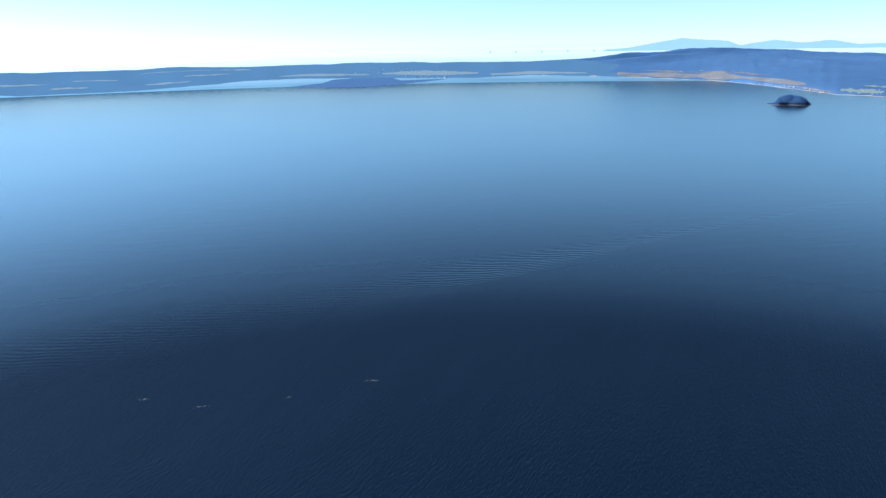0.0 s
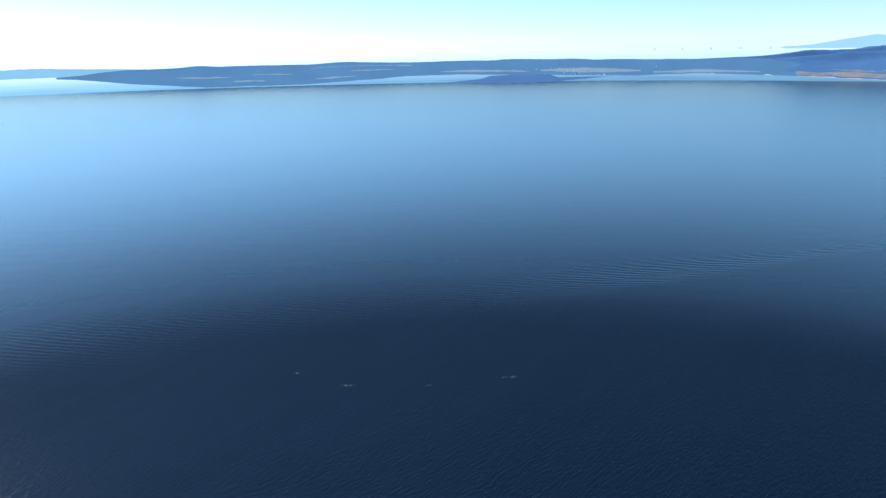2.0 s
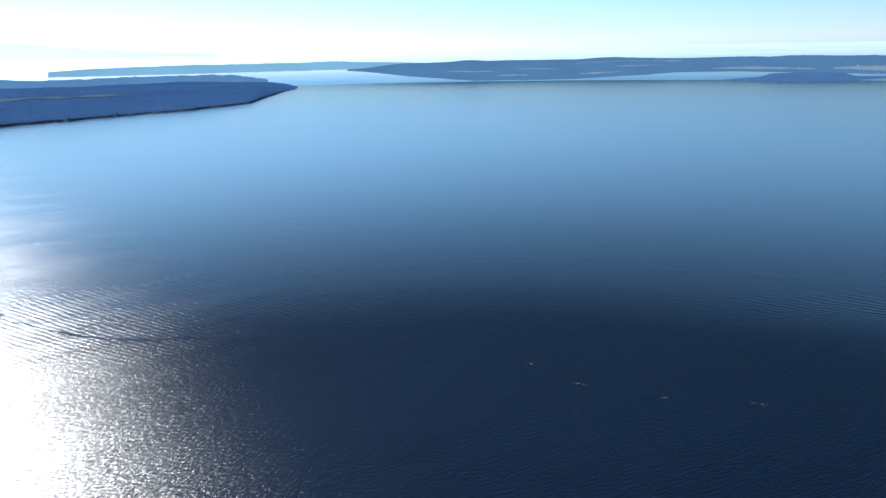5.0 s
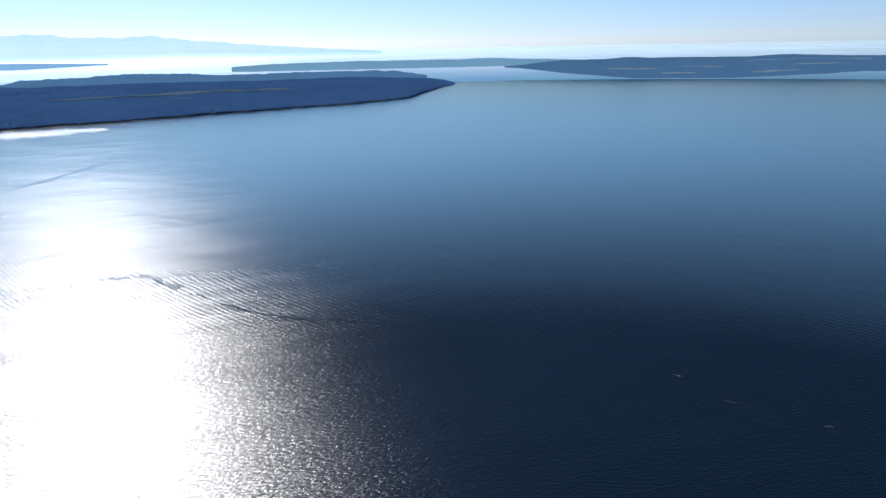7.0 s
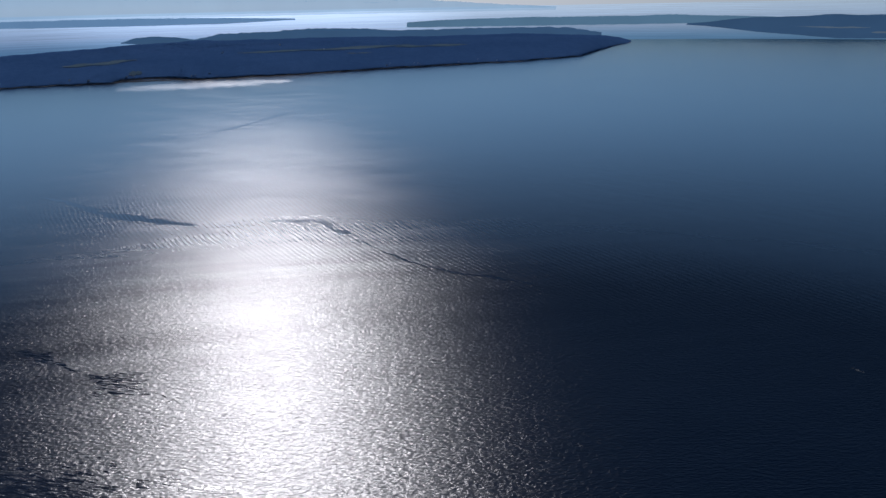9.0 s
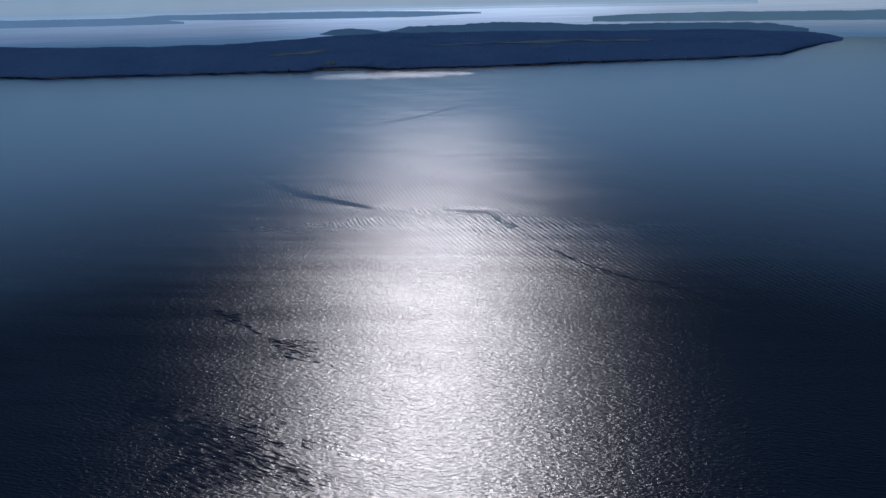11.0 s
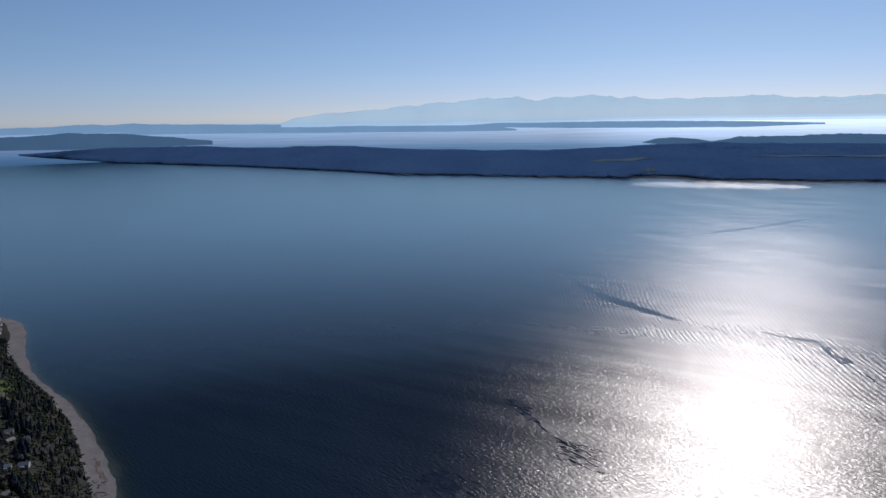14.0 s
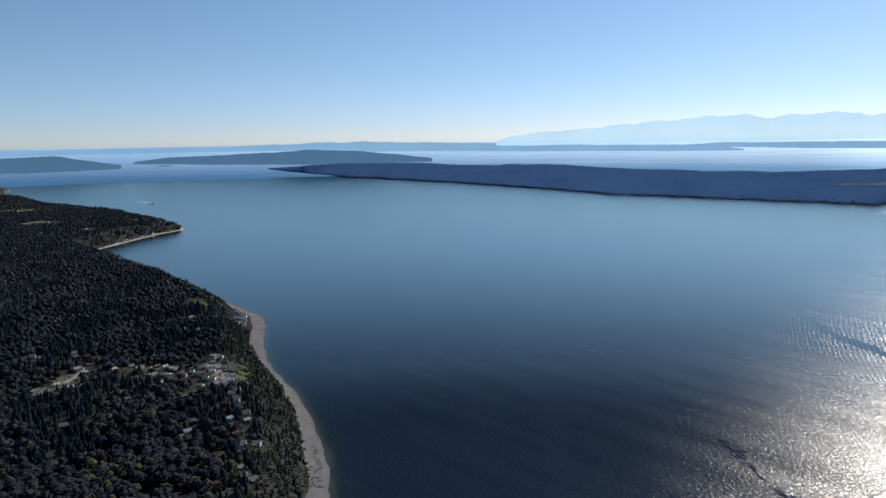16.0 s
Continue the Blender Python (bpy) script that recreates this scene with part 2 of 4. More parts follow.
    steeply = m("MULTIPLY", steeply, ramp_node(nt, reach, 510.0, 680.0, 0.0, 1.0, True))
    share = m("DIVIDE", steeply, m("ADD", m("MULTIPLY", steeply, 1.45), 1.0))
    mix = nt.nodes.new("ShaderNodeMixShader")
    link(share, mix.inputs[0])
    link(all_wet.outputs[0], mix.inputs[1])
    link(mirror.outputs[0], mix.inputs[2])
    link(mix.outputs[0], out.inputs["Surface"])
    return mat


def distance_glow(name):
    """Water under the horizon as glow: emits the low sky as a painted reflection."""
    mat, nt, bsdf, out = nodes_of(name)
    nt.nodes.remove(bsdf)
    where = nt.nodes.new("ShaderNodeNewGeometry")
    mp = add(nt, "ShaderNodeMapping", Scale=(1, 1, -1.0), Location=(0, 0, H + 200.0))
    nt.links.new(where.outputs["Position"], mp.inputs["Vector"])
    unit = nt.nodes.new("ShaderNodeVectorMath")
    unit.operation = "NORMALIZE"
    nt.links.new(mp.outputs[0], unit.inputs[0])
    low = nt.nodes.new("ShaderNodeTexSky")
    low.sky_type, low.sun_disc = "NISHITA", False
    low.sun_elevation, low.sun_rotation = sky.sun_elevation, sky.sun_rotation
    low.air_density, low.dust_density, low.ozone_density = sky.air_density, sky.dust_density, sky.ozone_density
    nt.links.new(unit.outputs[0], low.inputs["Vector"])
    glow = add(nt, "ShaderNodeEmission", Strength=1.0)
    ahead = nt.nodes.new("ShaderNodeSeparateXYZ")         # the painted haze thickens towards +y
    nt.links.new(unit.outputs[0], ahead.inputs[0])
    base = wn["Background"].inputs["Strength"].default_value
    split = nt.nodes.new("ShaderNodeSeparateXYZ")         # and the painted reflection weakens where the water is seen less aslant
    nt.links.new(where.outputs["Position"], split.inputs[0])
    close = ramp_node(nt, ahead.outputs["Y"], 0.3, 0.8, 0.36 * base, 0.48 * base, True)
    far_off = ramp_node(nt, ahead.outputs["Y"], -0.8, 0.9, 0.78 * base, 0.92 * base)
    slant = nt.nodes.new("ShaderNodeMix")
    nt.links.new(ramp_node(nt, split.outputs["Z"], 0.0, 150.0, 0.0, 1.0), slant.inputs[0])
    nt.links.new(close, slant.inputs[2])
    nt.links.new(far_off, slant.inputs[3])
    toward = nt.nodes.new("ShaderNodeVectorMath")         # far glitter painted into the glow under the sun, in streaks
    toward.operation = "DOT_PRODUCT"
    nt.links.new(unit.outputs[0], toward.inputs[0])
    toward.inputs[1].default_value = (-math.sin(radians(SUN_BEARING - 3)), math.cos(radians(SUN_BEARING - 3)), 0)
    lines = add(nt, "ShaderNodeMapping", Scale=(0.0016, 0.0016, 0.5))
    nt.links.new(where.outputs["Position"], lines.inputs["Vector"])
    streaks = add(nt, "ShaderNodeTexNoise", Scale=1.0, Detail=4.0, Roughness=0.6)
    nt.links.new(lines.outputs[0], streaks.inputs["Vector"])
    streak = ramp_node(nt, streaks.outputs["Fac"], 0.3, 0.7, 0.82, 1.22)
    glitter_glow = math_node(nt, "MULTIPLY", streak, ramp_node(nt, toward.outputs["Value"], 0.955, 0.995, 1.0, 1.5, True))
    nt.links.new(math_node(nt, "MULTIPLY", slant.outputs[0], glitter_glow), glow.inputs["Strength"])
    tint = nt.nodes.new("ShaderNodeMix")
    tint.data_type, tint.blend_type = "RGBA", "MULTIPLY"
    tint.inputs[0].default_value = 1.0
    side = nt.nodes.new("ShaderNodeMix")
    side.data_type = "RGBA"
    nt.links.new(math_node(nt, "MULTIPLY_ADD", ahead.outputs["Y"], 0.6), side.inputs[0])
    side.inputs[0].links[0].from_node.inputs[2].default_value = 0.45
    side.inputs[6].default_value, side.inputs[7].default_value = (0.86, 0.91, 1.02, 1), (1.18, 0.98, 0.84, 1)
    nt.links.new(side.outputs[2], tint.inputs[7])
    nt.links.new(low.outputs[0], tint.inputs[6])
    blue = nt.nodes.new("ShaderNodeMix")                   # close by the painted reflection takes the bluer sky higher up
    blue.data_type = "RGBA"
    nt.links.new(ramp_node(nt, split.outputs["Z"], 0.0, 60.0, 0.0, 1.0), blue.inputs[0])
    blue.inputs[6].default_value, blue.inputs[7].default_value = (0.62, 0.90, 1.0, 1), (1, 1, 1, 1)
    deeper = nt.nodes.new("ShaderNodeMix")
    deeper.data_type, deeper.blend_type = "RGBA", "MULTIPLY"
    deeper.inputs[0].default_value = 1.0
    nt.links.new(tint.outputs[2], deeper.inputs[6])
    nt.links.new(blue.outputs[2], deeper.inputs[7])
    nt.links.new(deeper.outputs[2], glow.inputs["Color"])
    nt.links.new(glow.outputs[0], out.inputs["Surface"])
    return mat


M_SEA = sea_material("sea_water")
M_FLATS = sea_material("shallow_rippled_water", ruffle=0.10, boost=1.3)
M_GLOW = distance_glow("glowing_far_water")
# woodland floor shifted towards blue, a little haze painted in
M_FOREST = two_tone("woodland_floor_haze_tint", (0.020, 0.023, 0.027), (0.042, 0.042, 0.040), 60.0, bump=1.0, fine=12.0)
# haze put into the base colour: island woods and canopy painted blue
M_WOOD_MID = two_tone("island_woods_haze_tint", (0.022, 0.054, 0.132), (0.034, 0.072, 0.165), 300.0, fine=14.0)
M_CANOPY = two_tone("island_canopy_haze_tint", (0.022, 0.056, 0.140), (0.036, 0.080, 0.185), 240.0, fine=10.0, island=0.1)
for mat in (M_CANOPY, M_WOOD_MID):      # normals all forced up to even the light: the woods have no bright sides
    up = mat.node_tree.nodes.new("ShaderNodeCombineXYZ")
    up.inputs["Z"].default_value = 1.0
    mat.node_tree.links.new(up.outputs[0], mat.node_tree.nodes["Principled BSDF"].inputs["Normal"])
# haze put into glowing colours: these far lands take no light
M_WOOD_FAR = distant("far_woods_haze_glow", (0.068, 0.150, 0.275), 0.68)
M_RIDGE = distant("far_ridge_haze_glow", (0.25, 0.46, 0.72), 0.68)
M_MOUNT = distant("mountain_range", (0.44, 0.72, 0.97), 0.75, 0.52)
# upland woods painted blue, and a little see-through, for haze
M_UPLAND = hazy(two_tone("upland_woods_haze_tint", (0.036, 0.084, 0.180), (0.052, 0.108, 0.220), 600.0, fine=9.0, stretch=(1, 1, 3)), 0.01)
# more far land drawn as flat haze glow
M_FAR_PENINSULA = distant("far_peninsula_haze_glow", (0.17, 0.33, 0.47), 0.68)
M_HEAD = distant("headland_haze_glow", (0.060, 0.125, 0.265), 0.68)
M_FAR_ISLE = distant("far_island_haze_glow", (0.080, 0.175, 0.315), 0.68)
M_MOUNT_EAST = distant("eastern_mountains_haze_glow", (0.25, 0.42, 0.56), 0.68)
# near sand shifted slightly towards blue to paint in haze
M_SAND = two_tone("beach_sand_haze_tint", (0.082, 0.083, 0.092), (0.146, 0.145, 0.156), 14.0, fine=9.0)
M_FAR_SAND = two_tone("far_sand", (0.20, 0.215, 0.235), (0.29, 0.295, 0.305), 60.0, fine=6.0)
# far fields: haze blue mixed into the dry colour, or glowing as haze
M_FIELD = two_tone("dry_field_haze_tint", (0.075, 0.095, 0.125), (0.170, 0.166, 0.180), 110.0, fine=9.0)
M_FAR_FIELD = distant("far_fields_haze_glow", (0.16, 0.23, 0.30), 0.68)
M_PALE_SAND = two_tone("pale_dry_sand", (0.24, 0.23, 0.21), (0.36, 0.34, 0.31), 14.0, fine=9.0)
M_MEADOW = two_tone("rough_meadow", (0.085, 0.100, 0.062), (0.14, 0.15, 0.10), 40.0, fine=6.0)
# haze blue painted into the green of glades and pastures
M_GLADE = two_tone("forest_glade_haze_tint", (0.050, 0.088, 0.125), (0.080, 0.118, 0.150), 150.0, fine=6.0)
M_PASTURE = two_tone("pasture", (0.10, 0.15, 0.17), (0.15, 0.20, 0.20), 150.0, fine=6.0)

# ---------------------------------------------------------------- sea
def polar_sheet(bearings, dists, height):
    b, d = np.meshgrid(bearings, dists, indexing="ij")
    return place(b, d, height(b, d)).reshape(-1, 3), grid_faces(len(bearings), len(dists))


rings = np.concatenate([[0.02, 4.0], np.geomspace(40, 4300, 72)])
v, f = polar_sheet(np.linspace(0, 360, 361), rings, lambda b, d: 0 * d)
sea = new("water", fast_mesh("water", v, f[:, ::-1], True, M_SEA))
tagged(sea, "calm dark blue sea with wind streaks and fine ripples", "sea", kind="structure")
# glowing sheets stand in for reflecting water beyond the flat sea
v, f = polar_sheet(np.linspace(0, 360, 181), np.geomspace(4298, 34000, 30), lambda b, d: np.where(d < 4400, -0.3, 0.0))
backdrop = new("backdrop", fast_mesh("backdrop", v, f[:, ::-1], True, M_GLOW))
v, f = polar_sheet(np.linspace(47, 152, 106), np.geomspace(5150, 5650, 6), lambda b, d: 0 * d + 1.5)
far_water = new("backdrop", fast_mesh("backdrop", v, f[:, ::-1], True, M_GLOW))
tagged(far_water, "glowing sheet for the bright water between the far islands", "backdrop", kind="structure")
tagged(backdrop, "glowing sheet for pale bright water and haze along the horizon", "backdrop", kind="structure")


# ---------------------------------------------------------------- land across the water
def shore(table, B, seed):
    return curve_at(B, table, 1) * (1 + 0.004 * wobble(B * 20, 0 * B, 40, seed + 5, 2))


def relief(table, B, S, seed, crest_at=0.45, lumps=0.12, rough=3.0):
    """Distance and height of the land at bearings B and at S of the way from its near to its far shore."""
    front, back, crest = shore(table, B, seed), curve_at(B, table, 2), curve_at(B, table, 3)
    D = front + (back - front) * S ** 1.35
    up, down = np.clip(S / crest_at, 0, 1), np.clip((1 - S) / (1 - crest_at), 0, 1)
    shape = np.where(S < crest_at, up ** 0.8, down ** 0.6)
    X, Y = D * np.sin(np.radians(B)), D * np.cos(np.radians(B))
    z = crest * shape * (1 + lumps * wobble(X, Y, 1400, seed)) + rough * np.minimum(1, 6 * S) * np.minimum(1, crest / 40) * wobble(X, Y, 110, seed + 1, 3)
    return D, np.maximum(z, 0.6), X, Y


def landmass(name, table, material, label, seed, crest_at=0.45, lumps=0.12, rough=3.0, step=0.12, cols=44, beach=0.0):
    """A stretch of land. table rows: bearing, near shore, far shore, height of the crest."""
    lo, hi = min(r[0] for r in table), max(r[0] for r in table)
    b = np.linspace(lo, hi, int((hi - lo) / step) + 2)
    B, S = np.meshgrid(b, np.linspace(0, 1, cols), indexing="ij")
    D, z, X, Y = relief(table, B, S, seed, crest_at, lumps, rough)
    z = np.where((S == 0) | (S == 1), -4.0, z)
    ob = new(name, fast_mesh(name, place(B, D, z).reshape(-1, 3), grid_faces(len(b), cols)[:, ::-1], True, material))
    tagged(ob, label, "land", kind="structure")
    if beach:
        B2, T2 = np.meshgrid(b, np.linspace(0, 1, 5), indexing="ij")
        wide = beach * np.clip(0.6 + 0.7 * wobble(B2 * 20, 0 * B2, 60, seed + 9, 2), 0.3, 1.5)
        z2 = 0.3 + 0.12 * T2 * wide + 0.5
        ob2 = new("beach", fast_mesh("beach", place(B2, shore(table, B2, seed) - 8 + T2 * (wide + 10), z2).reshape(-1, 3), grid_faces(len(b), 5)[:, ::-1], True, M_FAR_SAND))
        tagged(ob2, "pale strip of sand along a distant wooded shore", "beach", kind="structure")
    return ob


def field(table, b0, b1, s0, s1, material, label, seed, **how):
    """A ragged open field lying on a landmass made from the same table."""
    b, t = np.linspace(b0, b1, 40), np.linspace(0, 1, 8)
    B, T = np.meshgrid(b, t, indexing="ij")
    taper = np.sin(np.linspace(0.12, math.pi - 0.12, 40))[:, None] ** 0.5 * (0.75 + 0.35 * wobble(B * 10, 0 * B, (b1 - b0) * 4 + 0.1, seed + 60, 3))
    S = (s0 + s1) / 2 + (T - 0.5) * (s1 - s0) * np.clip(taper, 0.05, 1.3)
    D, z, X, Y = relief(table, B, S, seed, **how)
    ob = new("field", fast_mesh("field", place(B, D, z + 1.5).reshape(-1, 3), grid_faces(40, 8)[:, ::-1], True, material))
    return tagged(ob, label, "field", kind="structure")


MAIN = [(129.2, 5500, 5900, 2), (126, 4700, 5700, 38), (123, 4149, 5700, 59), (116, 3600, 5300, 66), (110, 3180, 4900, 68), (102, 2720, 4300, 66),
        (95, 2610, 4050, 62), (90, 2540, 4000, 61), (83.6, 2490, 4250, 72), (82.6, 2580, 4300, 73), (79.8, 2580, 4400, 77), (78.4, 2470, 4500, 78), (77, 2460, 4600, 80), (70, 2480, 4700, 76),
        (60, 2660, 4700, 68), (53, 2800, 4800, 62), (48, 3040, 4800, 52), (46.2, 3500, 4700, 34), (45.2, 3800, 4500, 20), (44.3, 3950, 4200, 2)]
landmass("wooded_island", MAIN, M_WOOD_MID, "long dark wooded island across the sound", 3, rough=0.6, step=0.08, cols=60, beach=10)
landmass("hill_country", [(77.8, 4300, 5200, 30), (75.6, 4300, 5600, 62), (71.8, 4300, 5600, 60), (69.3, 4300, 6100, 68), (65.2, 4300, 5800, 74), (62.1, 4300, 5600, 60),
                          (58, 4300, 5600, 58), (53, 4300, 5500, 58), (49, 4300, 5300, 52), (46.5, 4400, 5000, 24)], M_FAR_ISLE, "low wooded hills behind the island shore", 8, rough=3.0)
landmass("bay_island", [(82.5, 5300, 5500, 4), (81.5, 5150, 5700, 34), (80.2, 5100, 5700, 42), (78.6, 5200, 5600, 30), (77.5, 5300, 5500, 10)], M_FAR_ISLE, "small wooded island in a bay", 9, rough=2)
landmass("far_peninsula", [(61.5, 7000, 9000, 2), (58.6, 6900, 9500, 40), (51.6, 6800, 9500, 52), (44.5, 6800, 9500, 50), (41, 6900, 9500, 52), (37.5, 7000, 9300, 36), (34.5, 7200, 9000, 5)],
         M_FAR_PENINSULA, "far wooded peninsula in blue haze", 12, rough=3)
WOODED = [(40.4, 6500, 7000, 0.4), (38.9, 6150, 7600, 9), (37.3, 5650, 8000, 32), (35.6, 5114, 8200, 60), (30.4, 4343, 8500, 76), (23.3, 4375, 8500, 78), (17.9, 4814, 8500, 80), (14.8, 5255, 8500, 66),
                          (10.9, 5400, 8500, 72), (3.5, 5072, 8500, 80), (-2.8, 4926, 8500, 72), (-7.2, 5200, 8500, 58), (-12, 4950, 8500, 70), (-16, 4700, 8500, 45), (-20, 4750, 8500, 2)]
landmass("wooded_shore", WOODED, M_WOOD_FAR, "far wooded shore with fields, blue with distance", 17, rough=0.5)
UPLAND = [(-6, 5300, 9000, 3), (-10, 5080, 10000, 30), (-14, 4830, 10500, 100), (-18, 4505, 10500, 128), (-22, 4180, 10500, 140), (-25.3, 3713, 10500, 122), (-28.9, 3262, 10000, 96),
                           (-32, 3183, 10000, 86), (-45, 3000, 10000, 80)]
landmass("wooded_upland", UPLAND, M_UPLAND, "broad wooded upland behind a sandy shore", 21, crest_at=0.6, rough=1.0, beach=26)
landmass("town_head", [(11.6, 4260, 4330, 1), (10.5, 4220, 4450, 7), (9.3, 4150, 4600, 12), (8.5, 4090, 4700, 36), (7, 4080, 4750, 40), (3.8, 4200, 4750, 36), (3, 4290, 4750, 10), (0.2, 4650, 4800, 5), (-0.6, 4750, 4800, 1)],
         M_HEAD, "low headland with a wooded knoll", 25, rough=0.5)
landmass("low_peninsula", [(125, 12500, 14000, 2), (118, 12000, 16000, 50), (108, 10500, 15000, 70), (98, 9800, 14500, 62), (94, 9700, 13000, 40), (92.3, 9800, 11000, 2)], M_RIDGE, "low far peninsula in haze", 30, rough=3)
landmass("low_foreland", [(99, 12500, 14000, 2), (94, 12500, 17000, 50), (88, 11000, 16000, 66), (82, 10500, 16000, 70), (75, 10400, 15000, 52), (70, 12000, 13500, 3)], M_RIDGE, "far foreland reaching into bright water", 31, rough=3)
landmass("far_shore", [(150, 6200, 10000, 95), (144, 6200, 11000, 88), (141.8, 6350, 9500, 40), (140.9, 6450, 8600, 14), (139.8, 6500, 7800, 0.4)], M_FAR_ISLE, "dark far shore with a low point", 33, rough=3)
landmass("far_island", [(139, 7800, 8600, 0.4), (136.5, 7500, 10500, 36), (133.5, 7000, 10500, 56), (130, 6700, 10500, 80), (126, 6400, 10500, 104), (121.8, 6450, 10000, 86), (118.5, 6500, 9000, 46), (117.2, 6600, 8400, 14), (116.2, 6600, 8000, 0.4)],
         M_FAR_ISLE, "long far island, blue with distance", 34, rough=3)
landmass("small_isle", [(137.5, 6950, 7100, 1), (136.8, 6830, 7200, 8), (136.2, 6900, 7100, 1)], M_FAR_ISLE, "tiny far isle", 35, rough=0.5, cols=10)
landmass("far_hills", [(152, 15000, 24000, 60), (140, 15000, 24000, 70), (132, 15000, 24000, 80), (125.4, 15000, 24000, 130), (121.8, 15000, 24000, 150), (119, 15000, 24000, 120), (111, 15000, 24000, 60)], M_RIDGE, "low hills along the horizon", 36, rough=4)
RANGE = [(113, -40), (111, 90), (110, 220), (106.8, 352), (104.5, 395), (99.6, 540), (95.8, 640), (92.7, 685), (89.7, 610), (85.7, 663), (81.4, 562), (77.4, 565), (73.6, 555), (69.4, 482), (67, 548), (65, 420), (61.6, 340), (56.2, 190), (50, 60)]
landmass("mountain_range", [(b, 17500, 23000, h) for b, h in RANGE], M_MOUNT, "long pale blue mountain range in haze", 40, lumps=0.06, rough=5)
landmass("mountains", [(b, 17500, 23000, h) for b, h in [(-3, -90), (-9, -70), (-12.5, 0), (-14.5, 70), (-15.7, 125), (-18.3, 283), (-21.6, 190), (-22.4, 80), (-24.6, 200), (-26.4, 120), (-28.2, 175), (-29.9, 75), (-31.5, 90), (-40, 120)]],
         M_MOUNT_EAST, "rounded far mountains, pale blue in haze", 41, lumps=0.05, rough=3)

landmass("lagoon_spit", [(83.7, 2490, 2500, 0.5), (82.9, 2495, 2520, 2.5), (80, 2480, 2505, 2.5), (78.3, 2462, 2475, 0.5)], M_SAND, "narrow sand spit in front of a lagoon", 50, lumps=0, rough=0, cols=8)

# wooded knob of an islet off the sandy shore
landmass("islet", [(-24.6, 2752, 2790, 0.5), (-25.1, 2735, 2820, 6), (-25.4, 2722, 2850, 24), (-26.0, 2715, 2870, 30), (-26.7, 2722, 2865, 28), (-27.1, 2735, 2845, 18), (-27.5, 2760, 2800, 0.5)],
         M_WOOD_MID, "small steep wooded islet with a pale rocky foot", 52, crest_at=0.35, lumps=0.05, rough=2.0, step=0.03, cols=24, beach=3)


def canopy(name, table, count, size, material, label, seed, crest_at=0.45, lumps=0.12, rough=3.0, gaps=()):
    """Thousands of small pointed trees on a landmass made from the same table."""
    rng = np.random.default_rng(seed)
    lo, hi = min(r[0] for r in table), max(r[0] for r in table)
    B, S = rng.uniform(lo, hi, count), rng.uniform(0.004, 0.72, count) ** 1.25
    D, z, X, Y = relief(table, B, S, seed, crest_at, lumps, rough)
    keep = (curve_at(B, table, 3) > 6) & (D - shore(table, B, seed) > 3)
    for b0, b1, s0, s1 in gaps:
        keep &= ~((B > b0) & (B < b1) & (S > s0) & (S < s1))
    B, D, z = B[keep], D[keep], z[keep]
    n = len(B)
    size = size * near(D) / D
    tall, r = size * rng.uniform(0.28, 0.5, n), size * rng.uniform(0.5, 0.8, n)
    foot = place(B, D, z - 1)
    ang = np.arange(5) * 6.283 / 5
    spin = rng.uniform(0, 6.283, n)
    v = np.empty((n, 6, 3))
    for k in range(5):
        rr = r * rng.uniform(0.75, 1.25, n)
        v[:, k] = foot + np.stack([rr * np.cos(ang[k] + spin), rr * np.sin(ang[k] + spin), 0.15 * tall * rng.random(n)], -1)
    v[:, 5] = foot + np.stack([0.1 * r, 0 * r, tall], -1)
    tri = np.array([(k, (k + 1) % 5, 5) for k in range(5)])
    faces = (tri[None] + 6 * np.arange(n)[:, None, None]).reshape(-1, 3)
    ob = new(name, fast_mesh(name, v.reshape(-1, 3), faces, True, material))
    return tagged(ob, label, "forest", kind="stuff")


GAPS = [(61.3, 74.5, 0.285, 0.335), (56.8, 62.5, 0.27, 0.31), (81.6, 86.5, 0.21, 0.26), (81.4, 82.3, 0.03, 0.09), (64.3, 66.2, 0.20, 0.225)]
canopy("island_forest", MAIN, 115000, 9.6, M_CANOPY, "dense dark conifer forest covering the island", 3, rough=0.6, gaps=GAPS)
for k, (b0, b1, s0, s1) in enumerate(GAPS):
    field(MAIN, b0, b1, s0, s1, M_GLADE, "muted green pasture in the island forest, tinted blue for haze", 3, rough=0.6)
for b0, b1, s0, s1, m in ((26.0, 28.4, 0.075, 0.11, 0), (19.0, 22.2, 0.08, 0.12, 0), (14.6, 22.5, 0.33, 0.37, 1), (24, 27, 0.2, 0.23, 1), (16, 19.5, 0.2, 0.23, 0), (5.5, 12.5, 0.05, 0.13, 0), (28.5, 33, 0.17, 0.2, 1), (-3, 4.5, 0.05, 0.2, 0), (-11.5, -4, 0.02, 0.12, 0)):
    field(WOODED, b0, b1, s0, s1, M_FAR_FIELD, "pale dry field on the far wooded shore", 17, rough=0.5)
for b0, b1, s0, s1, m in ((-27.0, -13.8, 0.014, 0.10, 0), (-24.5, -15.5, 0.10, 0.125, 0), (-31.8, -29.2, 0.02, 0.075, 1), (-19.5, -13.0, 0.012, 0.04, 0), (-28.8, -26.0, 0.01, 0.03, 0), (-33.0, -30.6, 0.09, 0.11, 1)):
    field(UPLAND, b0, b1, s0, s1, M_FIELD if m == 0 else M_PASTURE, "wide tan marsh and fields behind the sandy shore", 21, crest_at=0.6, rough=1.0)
ISLET = [(-25.25, 2732, 2835, 9), (-25.4, 2722, 2850, 24), (-26.0, 2715, 2870, 30), (-26.7, 2722, 2865, 28), (-27.1, 2735, 2845, 18)]
